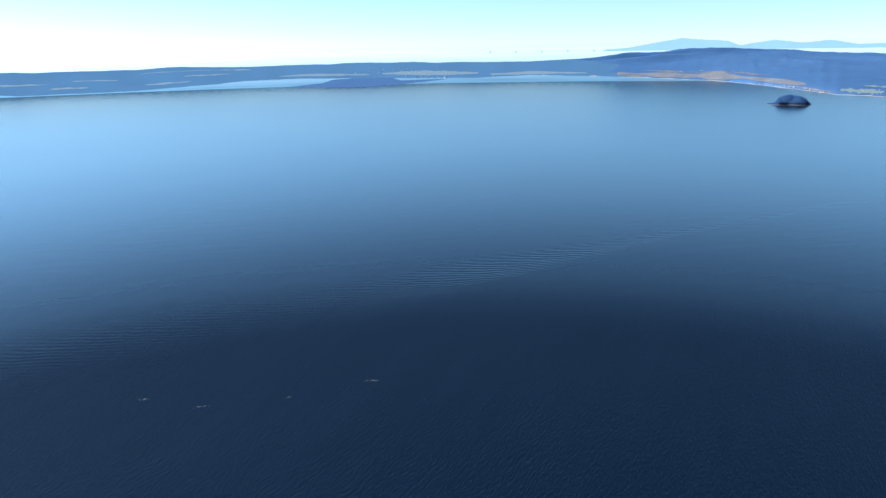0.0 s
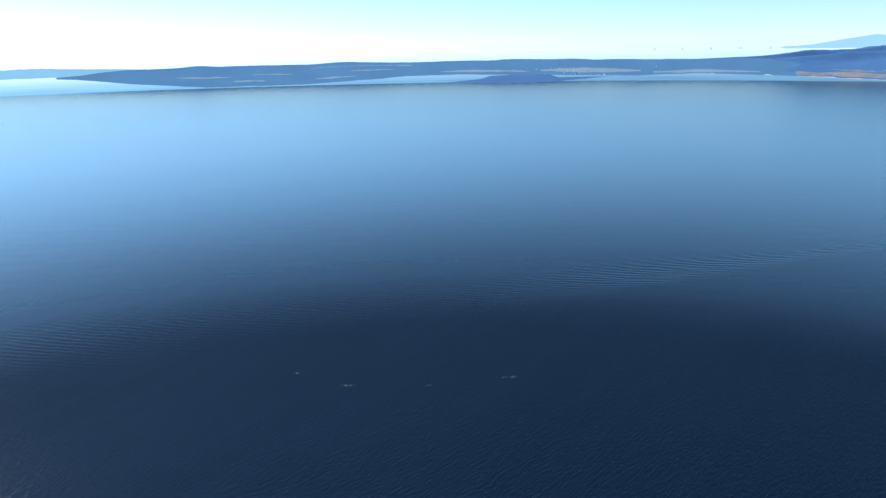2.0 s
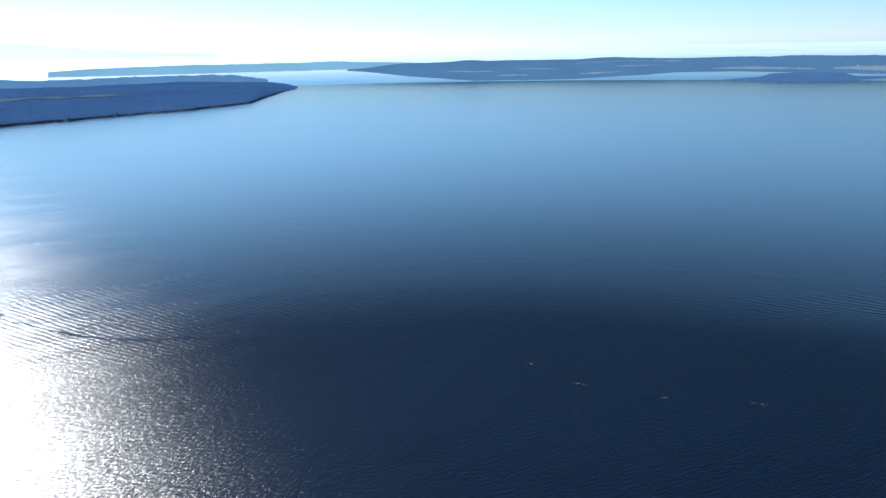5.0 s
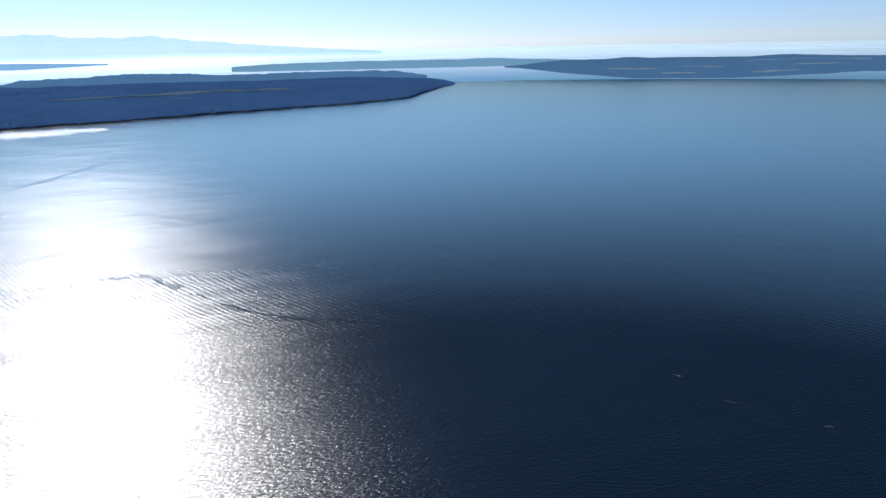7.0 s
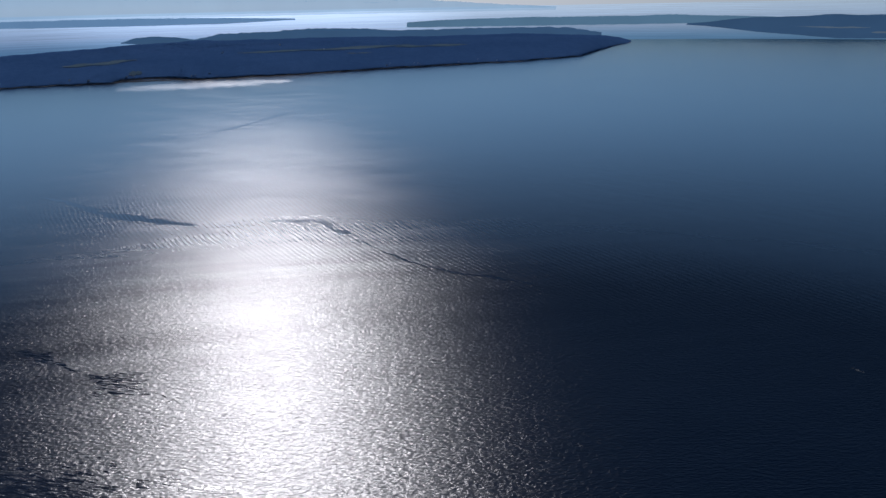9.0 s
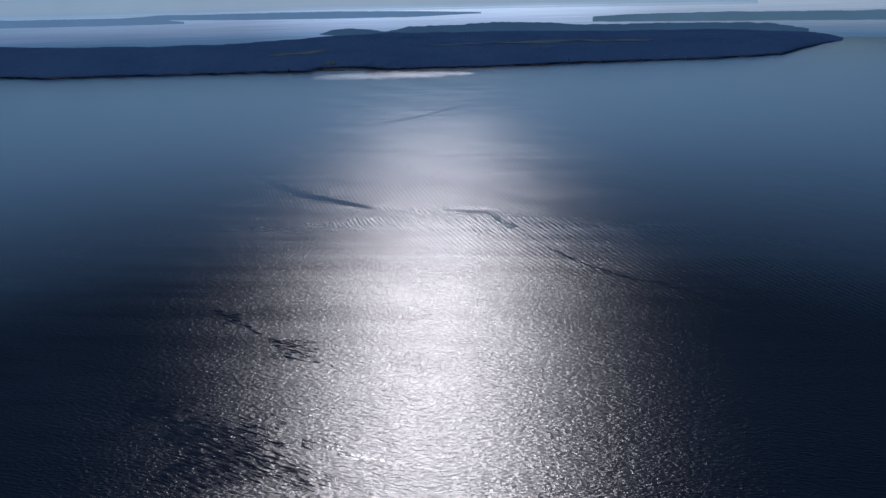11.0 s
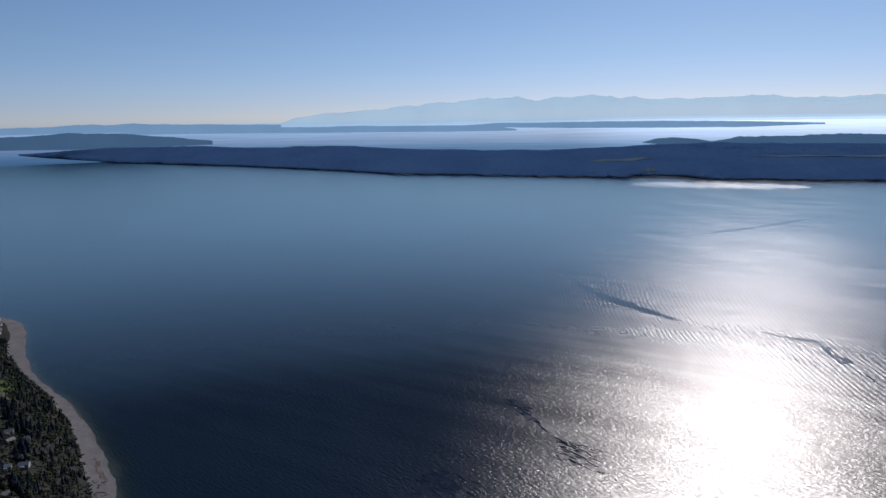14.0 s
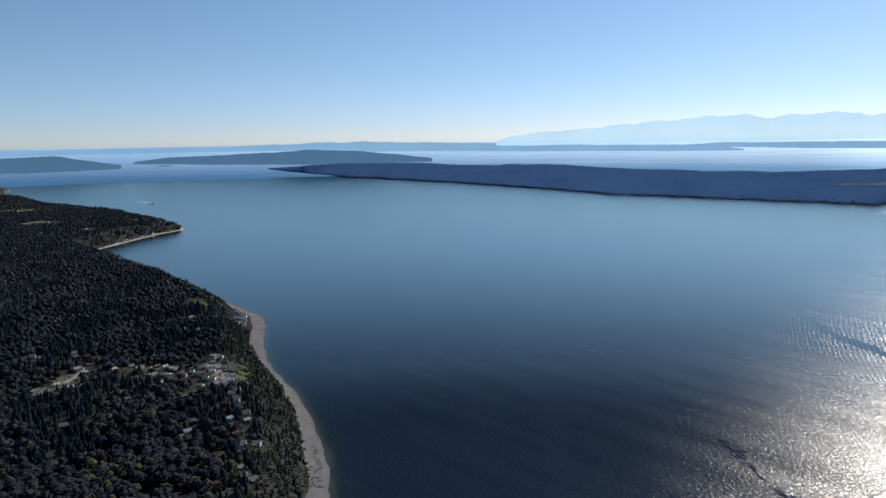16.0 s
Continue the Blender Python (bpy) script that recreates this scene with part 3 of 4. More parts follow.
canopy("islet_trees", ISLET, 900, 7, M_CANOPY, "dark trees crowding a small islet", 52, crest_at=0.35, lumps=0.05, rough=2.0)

# ---------------------------------------------------------------- the wooded shore below
COAST = [(125.7, 415), (125.8, 454), (126.2, 490), (126.9, 540), (128.3, 615), (129.6, 667), (130.2, 705), (130.5, 768), (130.3, 840), (130.4, 891), (131.3, 924), (132.4, 963),
         (134.8, 1080), (137.2, 1210), (139.8, 1380), (141.8, 1520), (142.4, 1600), (142.0, 1614), (140.8, 1666), (138.8, 1761), (137.2, 1833), (135.6, 1889), (135.9, 1908), (136.9, 1950),
         (137.8, 2050), (139.2, 2230), (141.5, 2420), (144.6, 2750), (145.8, 3100), (147.8, 3350), (149.5, 3500), (147.8, 3750), (146.8, 3870), (148.5, 4100), (155, 4600)]
coast = np.array([(-math.sin(radians(b)) * d, math.cos(radians(b)) * d) for b, d in COAST])
coast = np.concatenate([[(2600, -2600), (900, -500), (250, -70), (40, -45), (-110, -90)], coast])
outline = np.concatenate([coast, [(-2500, -5200), (2600, -5200)]])


def inland(x, y):
    """Metres from the waterline, positive on land."""
    x, y = np.asarray(x, float), np.asarray(y, float)
    best, inside = np.full(x.shape, 1e9), np.zeros(x.shape, bool)
    for (ax, ay), (bx, by) in zip(coast[:-1], coast[1:]):
        t = np.clip(((x - ax) * (bx - ax) + (y - ay) * (by - ay)) / ((bx - ax) ** 2 + (by - ay) ** 2), 0, 1)
        best = np.minimum(best, np.hypot(x - ax - t * (bx - ax), y - ay - t * (by - ay)))
    for (ax, ay), (bx, by) in zip(outline, np.roll(outline, -1, 0)):
        cross = (ay > y) != (by > y)
        inside ^= cross & (x < (bx - ax) * (y - ay) / (by - ay + 1e-12) + ax)
    return np.where(inside, best, -best)


def xy(bearing, d):
    return -math.sin(radians(bearing)) * d, math.cos(radians(bearing)) * d


TERRACE = xy(132.2, 882)


def beach_width(x, y):
    """Metres of open beach between the water and the foot of the bluff, which come and go along the shore."""
    return np.interp(np.hypot(x, y), [420, 490, 560, 640, 720, 770, 860, 930, 1050, 1500], [14, 12.5, 9, 6.5, 7.5, 13, 14, 9, 7, 6])


def ground_height(x, y):
    s = inland(x, y) + 1.3 * wobble(x, y, 60, 70, 3)
    flat = 24 * np.exp(-(((x - TERRACE[0]) ** 2 + (y - TERRACE[1]) ** 2) / 55 ** 2) ** 2)
    w = beach_width(x, y)
    u = np.clip((s - w - flat) / 42, 0, 1)
    z = np.where(s < 0, np.maximum(0.05 * s, -7), np.minimum(s, w) * 0.13 + np.clip(s - w, 0, flat + 1) * 0.04)
    z = z + 26 * u ** 0.8 * (1 - 0.25 * u) / 0.75 + np.clip(s - 60, 0, 900) * 0.016 * u + 3.5 * u * wobble(x, y, 240, 71, 3)
    return z


bs = np.concatenate([np.arange(108, 124, 1.0), np.arange(124, 152, 0.1), np.arange(152, 300, 2.5)])
ds = np.concatenate([np.geomspace(60, 300, 14), np.geomspace(305, 2200, 330), np.geomspace(2230, 4700, 60)])
B, D = np.meshgrid(bs, ds, indexing="ij")
GX, GY = -np.sin(np.radians(B)) * D, np.cos(np.radians(B)) * D
GZ = ground_height(GX, GY)
ground = new("ground", fast_mesh("ground", place(B, D, GZ).reshape(-1, 3), grid_faces(len(bs), len(ds))[:, ::-1], True, M_FOREST))
ground.data.materials.append(M_SAND)
IN = inland(GX, GY) + 1.3 * wobble(GX, GY, 60, 70, 3)
face_in = 0.25 * (IN[:-1, :-1] + IN[1:, :-1] + IN[1:, 1:] + IN[:-1, 1:])
ground.data.polygons.foreach_set("material_index", (face_in.ravel() < 4).astype(np.int32))
tagged(ground, "wooded coast with a sandy beach below a bluff", "ground", kind="structure")


def coast_ribbon(name, label, category, i0, i1, s0, s1, material, lift, seed, flat=None, rows=9):
    """A strip along the waterline between two vertices of the coast, from s0 to s1 metres inland."""
    line = coast[i0:i1 + 1]
    t = np.linspace(0, len(line) - 1, 40 * len(line))
    cx, cy = np.interp(t, np.arange(len(line)), line[:, 0]), np.interp(t, np.arange(len(line)), line[:, 1])
    ker = np.ones(31) / 31
    cx, cy = np.convolve(np.pad(cx, 15, "edge"), ker, "valid"), np.convolve(np.pad(cy, 15, "edge"), ker, "valid")
    dx, dy = np.gradient(cx), np.gradient(cy)
    n = np.hypot(dx, dy) + 1e-9
    w = wobble(cx, cy, 70, seed, 3)
    u = np.linspace(0, 1, rows)
    S = (s0 + 1.0 * w)[:, None] * (1 - u) + (np.minimum(s1, beach_width(cx, cy)) + 1.6 * w)[:, None] * u
    S = S * np.minimum(1, 0.1 + 4 * np.minimum(t, t[-1] - t))[:, None]
    X, Y = cx[:, None] + (dy / n)[:, None] * S * SIDE, cy[:, None] - (dx / n)[:, None] * S * SIDE
    Z = ground_height(X, Y) + lift if flat is None else np.full(X.shape, flat)
    far = np.hypot(X, Y)
    P = np.array([0, 0, H]) + (np.stack([X, Y, Z], -1) - np.array([0, 0, H])) * (near(far) / far)[..., None]
    ob = new(name, fast_mesh(name, P.reshape(-1, 3), grid_faces(len(t), rows)[:, ::-1] if SIDE > 0 else grid_faces(len(t), rows), True, material))
    if flat is not None:
        ends = np.minimum(1, 2 * np.minimum(t, t[-1] - t))
        ob.data.attributes.new("shoal", "FLOAT", "POINT").data.foreach_set("value", (ends[:, None] * u ** 1.3).astype(np.float32).ravel())
    return tagged(ob, label, category, kind="structure")


mid = (coast[8] + coast[9]) / 2
step = coast[9] - coast[8]
SIDE = 1 if inland(np.array([mid[0] + step[1] * 0.3]), np.array([mid[1] - step[0] * 0.3]))[0] > 0 else -1
coast_ribbon("beach", "grey sand and shingle beach below the bluff", "beach", 3, 21, -2.5, 13.0, M_SAND, 0.12, 60)
coast_ribbon("beach", "pale sand spit reaching into the sound", "beach", 22, 29, -3.0, 11.0, M_PALE_SAND, 0.25, 61)
coast_ribbon("beach", "far strip of sandy shore", "beach", 29, 38, -3.0, 7.0, M_SAND, 0.25, 62)
coast_ribbon("water", "pale green shallows fading out from the beach", "sea", 3, 21, -24.0, 1.0, M_SEA, 0, 63, flat=0.03, rows=14)

# ---------------------------------------------------------------- trees of the near shore
# conifer and broadleaf colours shifted towards blue to imitate haze
M_CONIFER = two_tone("conifer_needles_haze_tint", (0.011, 0.018, 0.027), (0.027, 0.038, 0.044), 9.0, fine=8.0, by_object=0.35, island=0.15)
M_BROAD = two_tone("spring_twigs_and_buds_haze_tint", (0.012, 0.017, 0.026), (0.038, 0.041, 0.046), 60.0, fine=6.0, by_object=0.5, island=0.35)
M_BUDS = two_tone("yellow_green_buds", (0.028, 0.031, 0.024), (0.060, 0.059, 0.038), 10.0, fine=4.0, island=0.1)
M_SHRUB = two_tone("bluff_scrub", (0.020, 0.027, 0.019), (0.048, 0.056, 0.032), 16.0, fine=5.0, island=0.15)
M_BARK = two_tone("bark", (0.05, 0.04, 0.032), (0.11, 0.095, 0.08), 1.5)

OCTA_V = np.array([(1, 0, 0), (0, 1, 0), (-1, 0, 0), (0, -1, 0), (0, 0, 1), (0, 0, -1)], float)
OCTA_F = np.array([(0, 1, 4), (1, 2, 4), (2, 3, 4), (3, 0, 4), (1, 0, 5), (2, 1, 5), (3, 2, 5), (0, 3, 5)])


def conifer_crown(rng, tiers=7, sides=9):
    """A unit-high pointed crown of drooping ragged tiers."""
    vs, fs = [], []
    for t in range(tiers):
        u = t / tiers
        base, top = 0.14 + 0.80 * u, min(1.0, 0.14 + 0.80 * u + 0.30 * (1 - 0.45 * u))
        r = 0.25 * (1 - u) ** 0.85 + 0.02
        n0 = len(vs)
        for k in range(sides):
            a = 6.283 * (k + 0.5 * (t % 2)) / sides + rng.uniform(-0.2, 0.2)
            rr = r * (rng.uniform(0.95, 1.25) if k % 2 else rng.uniform(0.45, 0.75))
            vs.append((rr * math.cos(a), rr * math.sin(a), base - (0.05 if k % 2 else -0.03) * rng.uniform(0.5, 1.5)))
        vs.append((rng.uniform(-0.01, 0.01), rng.uniform(-0.01, 0.01), top))
        fs += [(n0 + k, n0 + (k + 1) % sides, n0 + sides) for k in range(sides)]
    return np.array(vs), np.array(fs)


def broad_crown(rng, clumps=30, fat=1.0, heart=False):
    """A unit-high rounded crown of many small uneven clumps, over a lumpy heart for trees far off."""
    vs, fs = [], []
    if heart:
        for ring, (h, rr) in enumerate(((0.30, 0.20), (0.48, 0.31), (0.70, 0.28), (0.86, 0.15))):
            vs += [(rr * math.cos(a) * rng.uniform(0.75, 1.2), rr * math.sin(a) * rng.uniform(0.75, 1.2), h + rng.uniform(-0.05, 0.05)) for a in np.arange(6) * 1.0472 + 0.5 * ring]
        for ring in range(3):
            for k in range(6):
                a, b = 6 * ring + k, 6 * ring + (k + 1) % 6
                fs += [(a, b, b + 6), (a, b + 6, a + 6)]
        vs.append((0, 0, 0.96))
        fs += [(18 + k, 18 + (k + 1) % 6, 24) for k in range(6)]
    for c in range(clumps):
        a, h = rng.uniform(0, 6.283), rng.uniform(0, 1)
        reach = 0.34 * math.sqrt(max(0.05, 1 - (2 * h - 0.9) ** 2)) * rng.uniform(0.5, 1.08)
        at = np.array([reach * math.cos(a), reach * math.sin(a), 0.34 + 0.58 * h])
        turn = np.array(Euler((rng.uniform(0, 3), rng.uniform(0, 3), rng.uniform(0, 3))).to_matrix())
        body = (OCTA_V * fat * rng.uniform(0.05, 0.115, (6, 1)) * np.array([1, 1, 0.8])) @ turn.T + at
        fs += [tuple(f + len(vs)) for f in OCTA_F]
        vs += [tuple(p) for p in body]
    return np.array(vs), np.array(fs)


def trunk_mesh(rng, tall, r, limbs):
    """A tapered trunk with rising limbs."""
    bm = bmesh.new()

    def limb(a, b, ra, rb):
        a, b = Vector(a), Vector(b)
        made = bmesh.ops.create_cone(bm, cap_ends=True, segments=6, radius1=ra, radius2=rb, depth=(b - a).length)
        bmesh.ops.transform(bm, verts=made["verts"], matrix=Matrix.Translation((a + b) / 2) @ (b - a).to_track_quat("Z", "Y").to_matrix().to_4x4())

    limb((0, 0, -0.06), (0, 0, tall), r, r * 0.25)
    for k in range(limbs):
        a, h = 2.4 * k + rng.uniform(-0.4, 0.4), rng.uniform(0.3, 0.6)
        limb((0, 0, h * tall), (0.24 * math.cos(a), 0.24 * math.sin(a), min(0.85, h * tall + 0.26)), r * 0.45, r * 0.12)
    return bm


def tree_kind(name, label, make, material, seed, tall, r, limbs):
    rng = np.random.default_rng(seed)
    v, f = make(rng)
    base = new(name)
    tagged(base, label, "tree", group="trees on the near shore")
    part("trunk", trunk_mesh(rng, tall, r, limbs), M_BARK, base)
    crown = new("crown", fast_mesh("crown", v, f, False, material))
    crown.parent = base
    return base, v, f


CONIFERS = [tree_kind("conifer_tree", "tall dark green conifer on the bluff", conifer_crown, M_CONIFER, 100 + k, 0.92, 0.018, 0) for k in range(5)]
BROADS = [tree_kind("broadleaf_tree", "rounded broadleaf tree in first spring leaf", broad_crown, M_BROAD, 200 + k, 0.6, 0.028, 5) for k in range(5)]

# houses: kind, bearing, distance, turn; the village on the bluff, the hamlets inland and along the coast
VILLAGE = [(4, 132.95, 612, 40), (1, 132.75, 596, 42), (0, 132.85, 582, 38), (3, 133.15, 570, 30), (1, 133.3, 604, 35), (2, 133.45, 622, 28), (4, 133.75, 634, 30), (1, 134.35, 622, 60), (0, 134.65, 608, 62), (2, 134.85, 592, 55),
           (1, 133.35, 556, 44), (0, 133.1, 538, 30), (4, 132.7, 526, 36), (2, 133.5, 520, 12), (1, 132.0, 502, 30), (3, 131.35, 449, 20), (0, 132.0, 484, 65), (4, 130.25, 376, 25), (1, 131.8, 398, 50), (1, 134.9, 884, 40),
           (2, 134.5, 432, 30), (1, 132.6, 402, 30)]
HAMLET = [(0, 135.75, 815, 70), (2, 136.1, 806, 20), (0, 135.4, 560, 20), (2, 135.9, 545, 70), (1, 137.2, 622, 75), (0, 137.9, 634, 70), (2, 138.5, 640, 78), (4, 139.6, 634, 66), (1, 140.3, 648, 70), (0, 141.5, 640, 80),
          (1, 144.9, 612, 60), (0, 145.4, 624, 70), (2, 145.8, 604, 66), (1, 146.4, 598, 60), (4, 146.9, 612, 75), (3, 144.0, 664, 70), (0, 143.5, 655, 66), (1, 146.7, 702, 30), (1, 145.2, 520, 40), (0, 136.9, 380, 20),
          (2, 137.1, 560, 10)]
FAR_FARMS = [(1, 135.9, 1180, 45), (0, 140.5, 1330, 50), (2, 140.8, 1318, 20), (0, 142.5, 1750, 30), (1, 143.1, 1905, 40), (0, 139.5, 1930, 60), (0, 144.9, 1935, 10), (1, 145.3, 1990, 60), (0, 142.0, 2010, 20), (3, 141.0, 2060, 70),
             (0, 140.2, 2090, 40), (0, 139.0, 2000, 30)]
rng = np.random.default_rng(31)
ROWS_OF_HOUSES = [(int(rng.choice([0, 1, 1, 2, 2, 3, 4])), rng.uniform(b0, b1), rng.uniform(d0, d1), rng.uniform(20, 80), rng.uniform(0.27, 0.4))
                  for b0, b1, d0, d1, n in [(134.8, 139.4, 582, 618, 30), (132.6, 134.7, 528, 605, 24), (143.3, 147.2, 582, 604, 16), (142.9, 146.4, 655, 705, 14), (136.0, 137.5, 470, 545, 9),
                                            (139.0, 142.4, 545, 630, 9), (130.4, 133.4, 360, 500, 9), (134.0, 136.0, 390, 430, 3), (134.8, 136.2, 715, 800, 5), (138, 146.3, 1720, 1960, 18)]
                  for k in range(n)]
HOUSE_SPOTS = [h[1:3] for h in VILLAGE + HAMLET + FAR_FARMS + ROWS_OF_HOUSES]

# clearings: bearing, distance, radius in metres
CLEARINGS_NEAR = [(132.4, 596, 15), (132.8, 578, 14), (133.6, 576, 22), (135.8, 548, 11), (131.3, 447, 14), (130.3, 374, 12), (135.4, 560, 9), (132.9, 520, 12), (131.9, 500, 10), (133.4, 480, 8),
                  (134.6, 430, 9), (145.2, 520, 9), (132.5, 400, 9), (137.0, 380, 8)]
CLEARINGS_VILLAGE = [(135.2, 590, 13), (135.9, 575, 11), (136.4, 600, 11), (138.2, 600, 10), (139.8, 605, 11), (141.0, 615, 10), (145.8, 580, 12), (144.4, 590, 10)]
CLEARINGS_FAR = [(132.3, 622, 15), (134.1, 600, 22), (134.8, 612, 20), (133.9, 640, 18), (135.7, 812, 20), (135.0, 880, 24), (131.9, 880, 24), (132.2, 848, 20), (131.9, 910, 18), (137.5, 628, 18),
                 (138.6, 636, 16), (140.0, 640, 18), (141.5, 640, 14), (145.2, 618, 22), (146.6, 606, 20), (143.7, 660, 18), (144.6, 640, 14), (135.9, 1180, 24), (140.5, 1330, 26), (142.5, 1750, 30),
                 (145.5, 1950, 60), (146.5, 2350, 70), (143.0, 1900, 30), (139.5, 1930, 24), (146.9, 700, 14)]
clear_xy = np.array([(*xy(b, d), r) for b, d, r in CLEARINGS_NEAR + CLEARINGS_VILLAGE + CLEARINGS_FAR + [(b, d, 4.5) for b, d in HOUSE_SPOTS]])


def scatter(d0, d1, cell, seed):
    rng = np.random.default_rng(seed)
    n = int(math.pi * (d1 ** 2 - d0 ** 2) * (26 / 360) / cell ** 2)
    b, d = rng.uniform(124, 150, n), np.sqrt(rng.uniform(d0 ** 2, d1 ** 2, n))
    x, y = -np.sin(np.radians(b)) * d, np.cos(np.radians(b)) * d
    s = inland(x, y) + 1.3 * wobble(x, y, 60, 70, 3)
    flat = 24 * np.exp(-(((x - TERRACE[0]) ** 2 + (y - TERRACE[1]) ** 2) / 55 ** 2) ** 2)
    ok = s > beach_width(x, y) + 0.5 + flat
    for cx, cy, r in clear_xy:
        ok &= np.hypot(x - cx, y - cy) > r * rng.uniform(0.65, 1.1, n)
    x, y, b, d, s = x[ok], y[ok], b[ok], d[ok], s[ok]
    patch = wobble(x, y, 130, 77, 3) - np.exp(-((s - 30) / 16) ** 2) * 0.9 + np.where(d < 470, (b - 133) * 0.10, -0.2)
    broad = patch + rng.normal(0, 0.25, len(x)) > -0.30
    tall = np.where(broad, rng.uniform(4.5, 7.5, len(x)), rng.uniform(5.0, 10.0, len(x))) * np.where((s < 40) & (d < 1150), 0.6, 1.0) * np.where(broad & (d < 560) & (s > 60), 1.25, 1.0)
    return x, y, d, tall, broad, rng.uniform(0, 6.283, len(x))


def woodland(name, label, x, y, d, tall, spin, kinds, material, seed, wide, smooth=False):
    """Many trees in one mesh; kinds are (vertices, faces) of unit trees."""
    rng = np.random.default_rng(seed)
    which = rng.integers(0, len(kinds), len(x))
    z = ground_height(x, y)
    vs, fs, n0 = [], [], 0
    for k, (v, f) in enumerate(kinds):
        m = which == k
        c, s, t = np.cos(spin[m])[:, None], np.sin(spin[m])[:, None], tall[m][:, None]
        w = t * wide * rng.uniform(0.8, 1.3, (m.sum(), 1))
        p = np.stack([x[m][:, None] + w * (c * v[:, 0] - s * v[:, 1]), y[m][:, None] + w * (s * v[:, 0] + c * v[:, 1]), z[m][:, None] - 0.4 + t * v[:, 2]], -1)
        far = np.hypot(p[..., 0], p[..., 1])
        scale = (near(far) / far)[..., None]
        p = np.array([0, 0, H]) + (p - np.array([0, 0, H])) * scale
        vs.append(p.reshape(-1, 3))
        fs.append((f[None] + n0 + len(v) * np.arange(m.sum())[:, None, None]).reshape(-1, 3))
        n0 += len(v) * m.sum()
    ob = new(name, fast_mesh(name, np.concatenate(vs), np.concatenate(fs), smooth, material))
    return tagged(ob, label, "forest", kind="stuff")


zones = [scatter(300, 900, 4.6, 301), scatter(900, 1500, 5.6, 302), scatter(1500, 2300, 6.2, 303), scatter(2300, 3700, 8.5, 304)]
X, Y, DD, TALL, BROAD, SPIN = (np.concatenate([z[k] for z in zones]) for k in range(6))
single = np.zeros(len(X), bool)
for kind, limit in ((False, 170), (True, 120)):          # the trees nearest to the shore path are things of their own
    idx = np.where((BROAD == kind) & (DD > 340))[0]
    single[idx[np.argsort(DD[idx])[:limit]]] = True
proto_at = {}
ZS = ground_height(X, Y)
for i in np.where(single)[0]:
    pool = BROADS if BROAD[i] else CONIFERS
    k = i % len(pool)
    m = Matrix.Translation((X[i], Y[i], ZS[i] - 0.3)) @ Matrix.Rotation(SPIN[i], 4, "Z")
    size = (TALL[i] * (1.15 if BROAD[i] else 1.0), TALL[i] * (1.15 if BROAD[i] else 1.0), TALL[i])
    ob = pool[k][0]
    if (BROAD[i], k) in proto_at:
        ob = copy_thing(ob, m)
    else:
        proto_at[(BROAD[i], k)] = True
        ob.matrix_basis = m
    ob.scale = size
rng = np.random.default_rng(9)
near_b = [broad_crown(np.random.default_rng(440 + k), 17, 1.1, True) for k in range(6)]
mid_b = [broad_crown(np.random.default_rng(450 + k), 11, 1.25, True) for k in range(5)]
few_c = [(v, f) for v, f in (conifer_crown(np.random.default_rng(400 + k), 4, 6) for k in range(4))]
few_b = [(v, f) for v, f in (broad_crown(np.random.default_rng(500 + k), 3, 1.6, True) for k in range(4))]
budding = BROAD & ~single & (DD < 640) & (np.random.default_rng(12).random(len(X)) < 0.05 + 0.2 * (wobble(X, Y, 90, 13, 2) > 0.45))
woodland("budding_wood", "yellow-green budding trees scattered in the wood", X[budding], Y[budding], DD[budding], TALL[budding], SPIN[budding], near_b, M_BUDS, 599, 1.3, False)
for name, kind, lo, hi, kinds, mat, label in (
        ("conifer_wood", False, 0, 900, [(v, f) for _, v, f in CONIFERS], M_CONIFER, "dark conifer wood between the houses"),
        ("broadleaf_wood", True, 0, 600, near_b, M_BROAD, "grey and olive broadleaf wood in early spring"),
        ("broadleaf_wood", True, 600, 900, mid_b, M_BROAD, "grey broadleaf wood round the village"),
        ("conifer_wood", False, 900, 9999, few_c, M_CONIFER, "dark conifer forest along the coast"),
        ("broadleaf_wood", True, 900, 9999, few_b, M_BROAD, "bare broadleaf wood along the coast")):
    m = (BROAD == kind) & (DD >= lo) & (DD < hi) & ~single & ~budding
    woodland(name, label, X[m], Y[m], DD[m], TALL[m], SPIN[m], kinds, mat, 600, 1.3 if kind else 1.0, kind and lo >= 600)


def scrub(count, seed):
    """Low bushes on the face of the bluff and between the houses."""
    rng = np.random.default_rng(seed)
    b, d = rng.uniform(126, 147, count), np.sqrt(rng.uniform(330 ** 2, 1250 ** 2, count))
    x, y = -np.sin(np.radians(b)) * d, np.cos(np.radians(b)) * d
    s = inland(x, y)
    flat = 24 * np.exp(-(((x - TERRACE[0]) ** 2 + (y - TERRACE[1]) ** 2) / 55 ** 2) ** 2)
    ok = (s > beach_width(x, y) - 1 + flat) & ((s < 62) | (rng.random(count) < 0.22))
    for cx, cy, r in clear_xy:
        ok &= np.hypot(x - cx, y - cy) > r * 0.45
    x, y, d, s = x[ok], y[ok], d[ok], s[ok]
    tall = rng.uniform(1.6, 4.2, len(x))
    low = [(v * np.array([1.5, 1.5, 1.0]) - np.array([0, 0, 0.28]), f) for v, f in (broad_crown(np.random.default_rng(700 + k), 6, 1.5) for k in range(4))]
    woodland("bluff_scrub", "olive scrub covering the bluff above the beach", x, y, d, tall, rng.uniform(0, 6.283, len(x)), low, M_SHRUB, 701, 1.3, True)


scrub(34000, 700)

